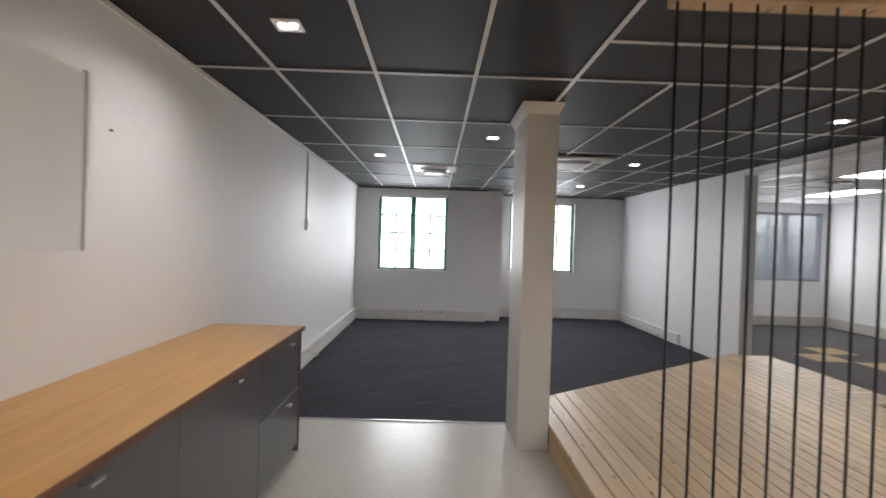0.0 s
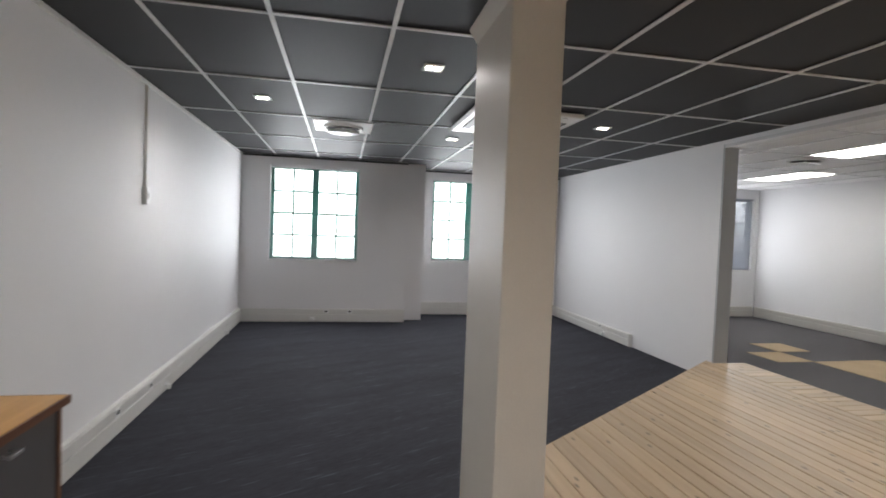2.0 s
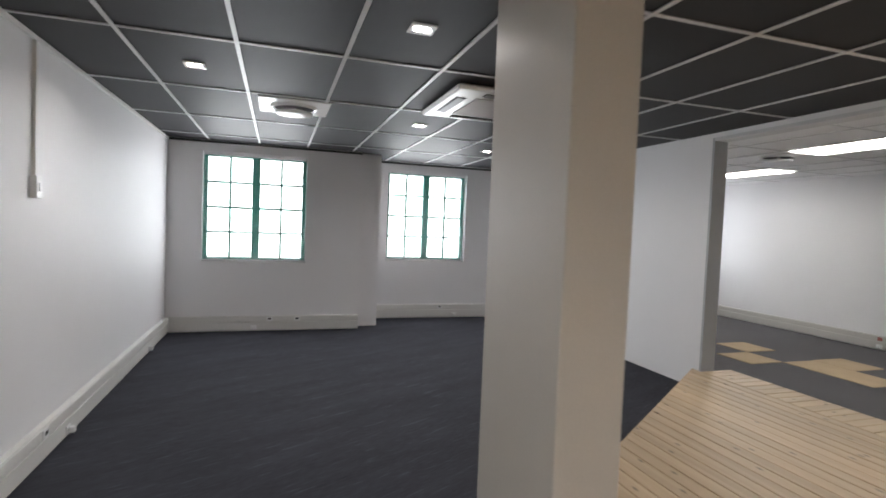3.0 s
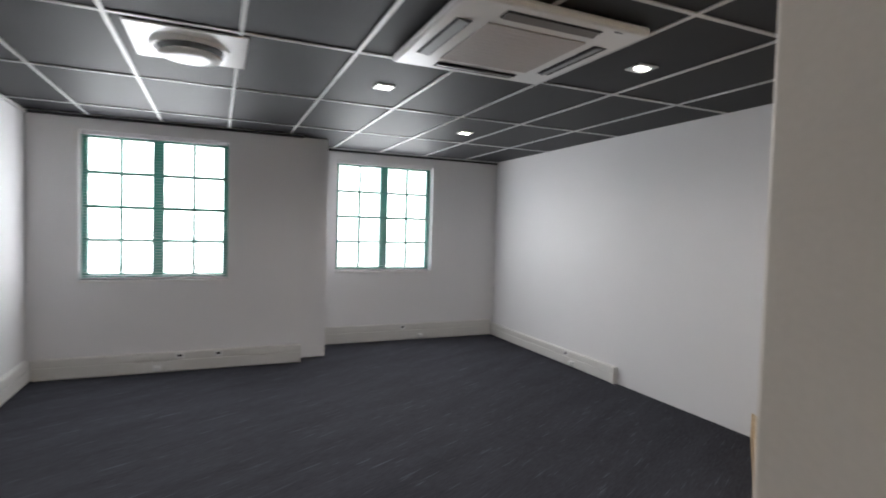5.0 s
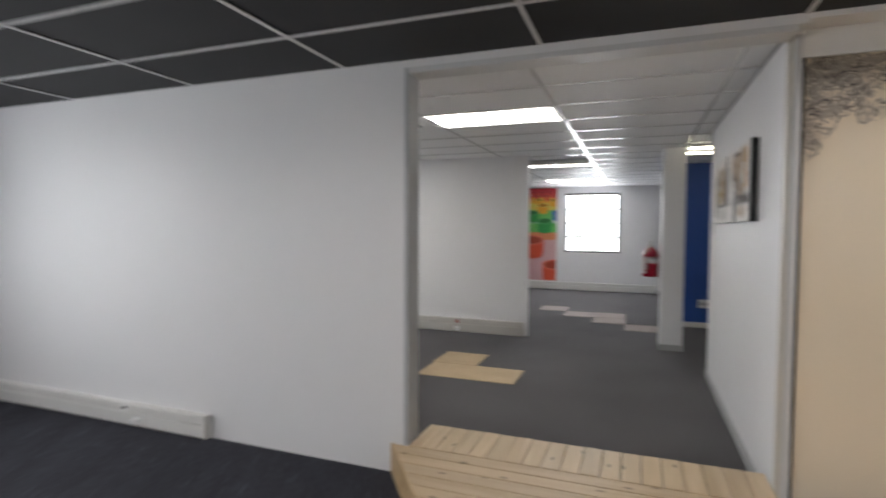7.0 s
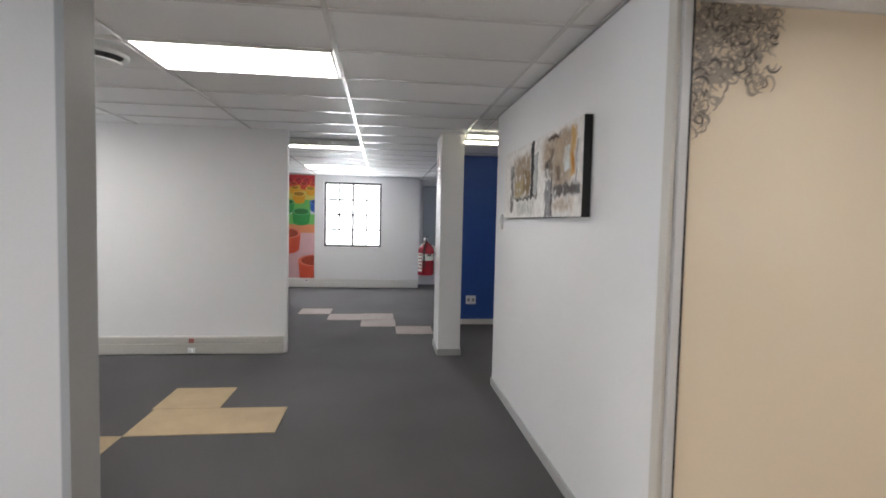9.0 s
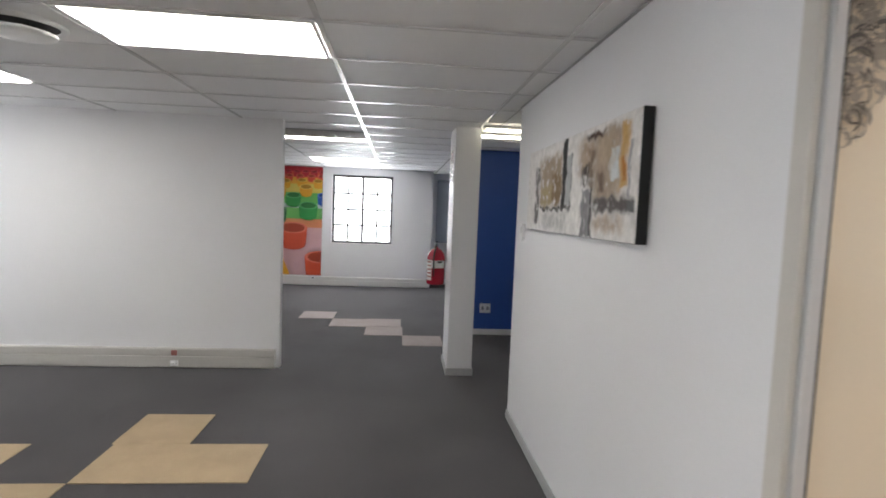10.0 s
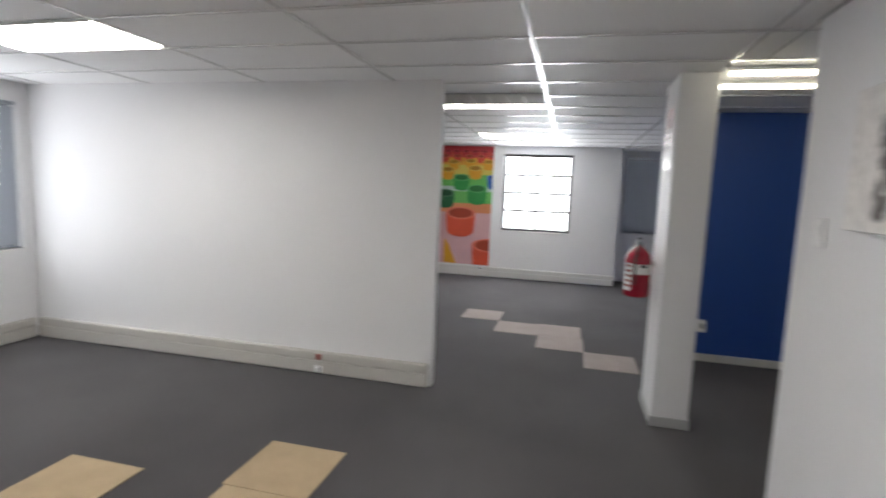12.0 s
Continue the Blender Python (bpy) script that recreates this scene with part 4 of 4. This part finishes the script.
BANDS = ((0.0, (0.66, 0.40, 0.42)), (0.44, (0.70, 0.26, 0.12)), (0.52, (0.16, 0.48, 0.12)), (0.62, (0.52, 0.62, 0.60)),
         (0.66, (0.14, 0.45, 0.10)), (0.76, (0.62, 0.52, 0.10)), (0.84, (0.72, 0.36, 0.04)), (0.90, (0.66, 0.10, 0.04)), (0.95, (0.50, 0.02, 0.03)))
PH = PZ1 - PZ0
for k, (v, c) in enumerate(BANDS):
    top_v = BANDS[k + 1][0] if k + 1 < len(BANDS) else 1.0
    part("ground_band", box(bmesh.new(), PX - 0.0035, PX - 0.0022, PY0, PY1, PZ0 + v * PH, PZ0 + top_v * PH), flat_mat(c), po)
RED, GREEN, DGREEN, BLUE, YELLOW = (0.66, 0.09, 0.04), (0.03, 0.27, 0.06), (0.015, 0.12, 0.04), (0.02, 0.09, 0.40), (0.70, 0.34, 0.02)
# u from one edge of the visible strip, v of the rim above the foot, radius, ink
CUPS = [(u, 0.955, 0.075, (0.50, 0.02, 0.03)) for u in (-0.4, -0.2, 0.0, 0.2, 0.4, 0.6, 0.8, 1.0)] + [(u, 0.915, 0.085, (0.62, 0.07, 0.03)) for u in (-0.3, -0.05, 0.22, 0.48, 0.74, 0.98)] + [
    (-0.25, 0.87, 0.10, YELLOW), (0.15, 0.865, 0.105, YELLOW), (0.52, 0.875, 0.10, YELLOW), (0.90, 0.87, 0.105, YELLOW), (0.02, 0.80, 0.13, YELLOW), (0.62, 0.815, 0.14, YELLOW),
    (-0.3, 0.72, 0.17, GREEN), (0.33, 0.735, 0.165, GREEN), (1.05, 0.74, 0.15, BLUE), (-0.02, 0.60, 0.19, DGREEN), (0.68, 0.645, 0.20, GREEN),
    (-0.50, 0.45, 0.26, RED), (0.34, 0.435, 0.30, RED), (0.98, 0.17, 0.33, RED)]


def cup_face(bm, x, pts):
    f = bm.faces.new([bm.verts.new((x, min(max(q, PY0), PY1), min(max(w, PZ0), PZ1))) for q, w in pts])
    f.normal_update()
    if f.normal.x > 0:
        f.normal_flip()


for k, (u, v, r, ink) in enumerate(CUPS):
    y, z, x = 7.75 - 0.91 * u, PZ0 + v * PH, PX - 0.005 - 0.001 * k
    if y - r > PY1 - 0.02 or y + r < PY0 + 0.02:
        continue
    foot = [(y + 0.9 * r * math.cos(t), z - 1.15 * r + 0.42 * r * math.sin(t)) for t in [math.pi + math.pi * i / 16 for i in range(17)]]
    bm = bmesh.new()
    cup_face(bm, x, foot + [(y + r, z), (y - r, z)])
    part("cup_print", bm, flat_mat(ink), po)
    for nm, a, dx, c in (("rim_print", 1.0, 0.0003, tuple(min(0.75, q * 1.3 + 0.07) for q in ink)), ("mouth_print", 0.80, 0.0006, tuple(q * 0.55 for q in ink))):
        bm = bmesh.new()
        cup_face(bm, x - dx, [(y + a * r * math.cos(t), z + 0.40 * a * r * math.sin(t)) for t in [2 * math.pi * i / 32 for i in range(32)]])
        part(nm, bm, flat_mat(c), po)

bm = bmesh.new()
cup_face(bm, PX - 0.0042, [(7.76, PZ0), (7.50, PZ0), (7.66, PZ0 + 0.16 * PH), (7.76, PZ0 + 0.22 * PH)])
part("beam_print", bm, flat_mat(YELLOW), po)

# ---- timber screen of steel cables ----
scr = tagged(empty("cable_screen"), "pine head beam with taut black steel cables", "screen")
boxed("head_beam", (0.80, 3.66, 1.86, 1.965, 2.353, C1 - 0.005), M_PINE_EDGE, scr, bevel=0.003)
bm = cyl(bmesh.new(), (0, 0, 0), 0.0055, 0.0055, 2.353 - DECK, "z", 10)
cable_mesh = mesh_of("cable", bm, M_CABLE)
bm = cyl(bmesh.new(), (0, 0, 0), 0.010, 0.008, 0.03, "z", 10)
ferrule_mesh = mesh_of("ferrule", bm, M_CABLE)
for i in range(27):
    x = 0.812 + 0.1035 * i
    c = new("cable", cable_mesh)
    c.parent, c.location = scr, (x, 1.90, (2.353 + DECK) / 2)
    f = new("ferrule", ferrule_mesh)
    f.parent, f.location = c, (0, 0, -(2.353 - DECK) / 2 + 0.016)

# ---- timber deck ----
dk = tagged(empty("timber_deck"), "raised pale knotty pine plank deck", "deck", kind="structure")
X0, Y0, SLOPE = 0.762, 4.155, 0.742


def edge_y(x):
    return Y0 + SLOPE * (x - X0)


bm = bmesh.new()
lo = [bm.verts.new((x, y, F1)) for x, y in ((X0 + 0.03, YN), (XD - 0.002, YN), (XD - 0.002, edge_y(XD) - 0.06), (X0 + 0.03, Y0 - 0.03))]
hi = [bm.verts.new((v.co.x, v.co.y, DECK - 0.024)) for v in lo]
for i in range(4):
    bm.faces.new((lo[i], lo[(i + 1) % 4], hi[(i + 1) % 4], hi[i]))
bm.faces.new(hi)
bm.faces.new(lo[::-1])
part("joist_box", bm, M_DARK, dk)
boxed("threshold_base", (XD + 0.002, 4.03, 4.286, 6.21, F2, DECK - 0.024), M_DARK, dk)
boxed("threshold_fascia", (4.031, 4.05, 4.286, 6.21, F2, DECK - 0.024), M_PINE_EDGE, dk)
boxed("side_fascia", (X0 - 0.001, X0 + 0.02, YN, 3.56, F1, DECK - 0.022), M_PINE_EDGE, dk)
ang = math.atan(SLOPE)
length = (XD - X0) / math.cos(ang)
bm = box(bmesh.new(), 0, length - 0.004, -0.022, 0, F1, DECK - 0.001, 0.002)
bm.transform(pose(X0 + 0.003, Y0 + 0.005, 0, 0, 0, math.degrees(ang)))
part("edge_fascia", bm, M_PINE_EDGE, dk)


def plank(corners, m):
    """A plank from four plan corners, its top edges eased."""
    bm = bmesh.new()
    cx, cy = sum(c[0] for c in corners) / 4, sum(c[1] for c in corners) / 4
    rings = []
    dz = random.uniform(-0.001, 0.0012)
    for inset, z in ((0, DECK - 0.023), (0, DECK - 0.003 + dz), (0.003, DECK + dz)):
        ring = []
        for x, y in corners:
            ring.append(bm.verts.new((x + math.copysign(inset, cx - x), y + math.copysign(inset, cy - y), z)))
        rings.append(ring)
    for a, b in zip(rings, rings[1:]):
        for i in range(4):
            bm.faces.new((a[i], a[(i + 1) % 4], b[(i + 1) % 4], b[i]))
    bm.faces.new(rings[-1])
    part("plank", bm, m, dk)


PW, GAP = 0.1045, 0.0075
x = X0
while x < 3.60:
    x2 = x + PW - GAP
    plank([(x, YN + 0.01), (x2, YN + 0.01), (x2, edge_y(x2) - 0.002), (x, edge_y(x) - 0.002)], M_PINE_Y)
    x += PW
plank([(XD + 0.001, YN + 0.01), (XD + 0.031, YN + 0.01), (XD + 0.031, 4.283), (XD + 0.001, 4.283)], M_PINE_Y)
y = 4.286
while y < 6.20:
    plank([(XD - 0.001, y), (4.05 + random.uniform(-0.004, 0.004), y), (4.05, min(y + 0.0985, 6.21)), (XD - 0.001, min(y + 0.0985, 6.21))], M_PINE_X)
    y += 0.1036

# ---- beige carpet tiles let into the back floor ----
back = bpy.data.objects["floor_carpet_back"]
for ink, places in ((M_CARPETB, ((6.12, 6.32), (6.12, 6.838), (6.645, 6.86), (5.60, 7.36), (6.12, 7.895))),
                    (M_CARPETP, ((10.91, 6.40), (10.39, 5.885), (10.43, 5.37), (9.90, 5.35), (9.39, 4.84)))):
    tile_mesh = mesh_of("carpet_tile", box(bmesh.new(), -0.26, 0.26, -0.2585, 0.2585, 0, 0.005), ink)
    for cx, cy in places:
        t = new("carpet_tile", tile_mesh)
        t.parent, t.location = back, (cx, cy, F2 + 0.0005)
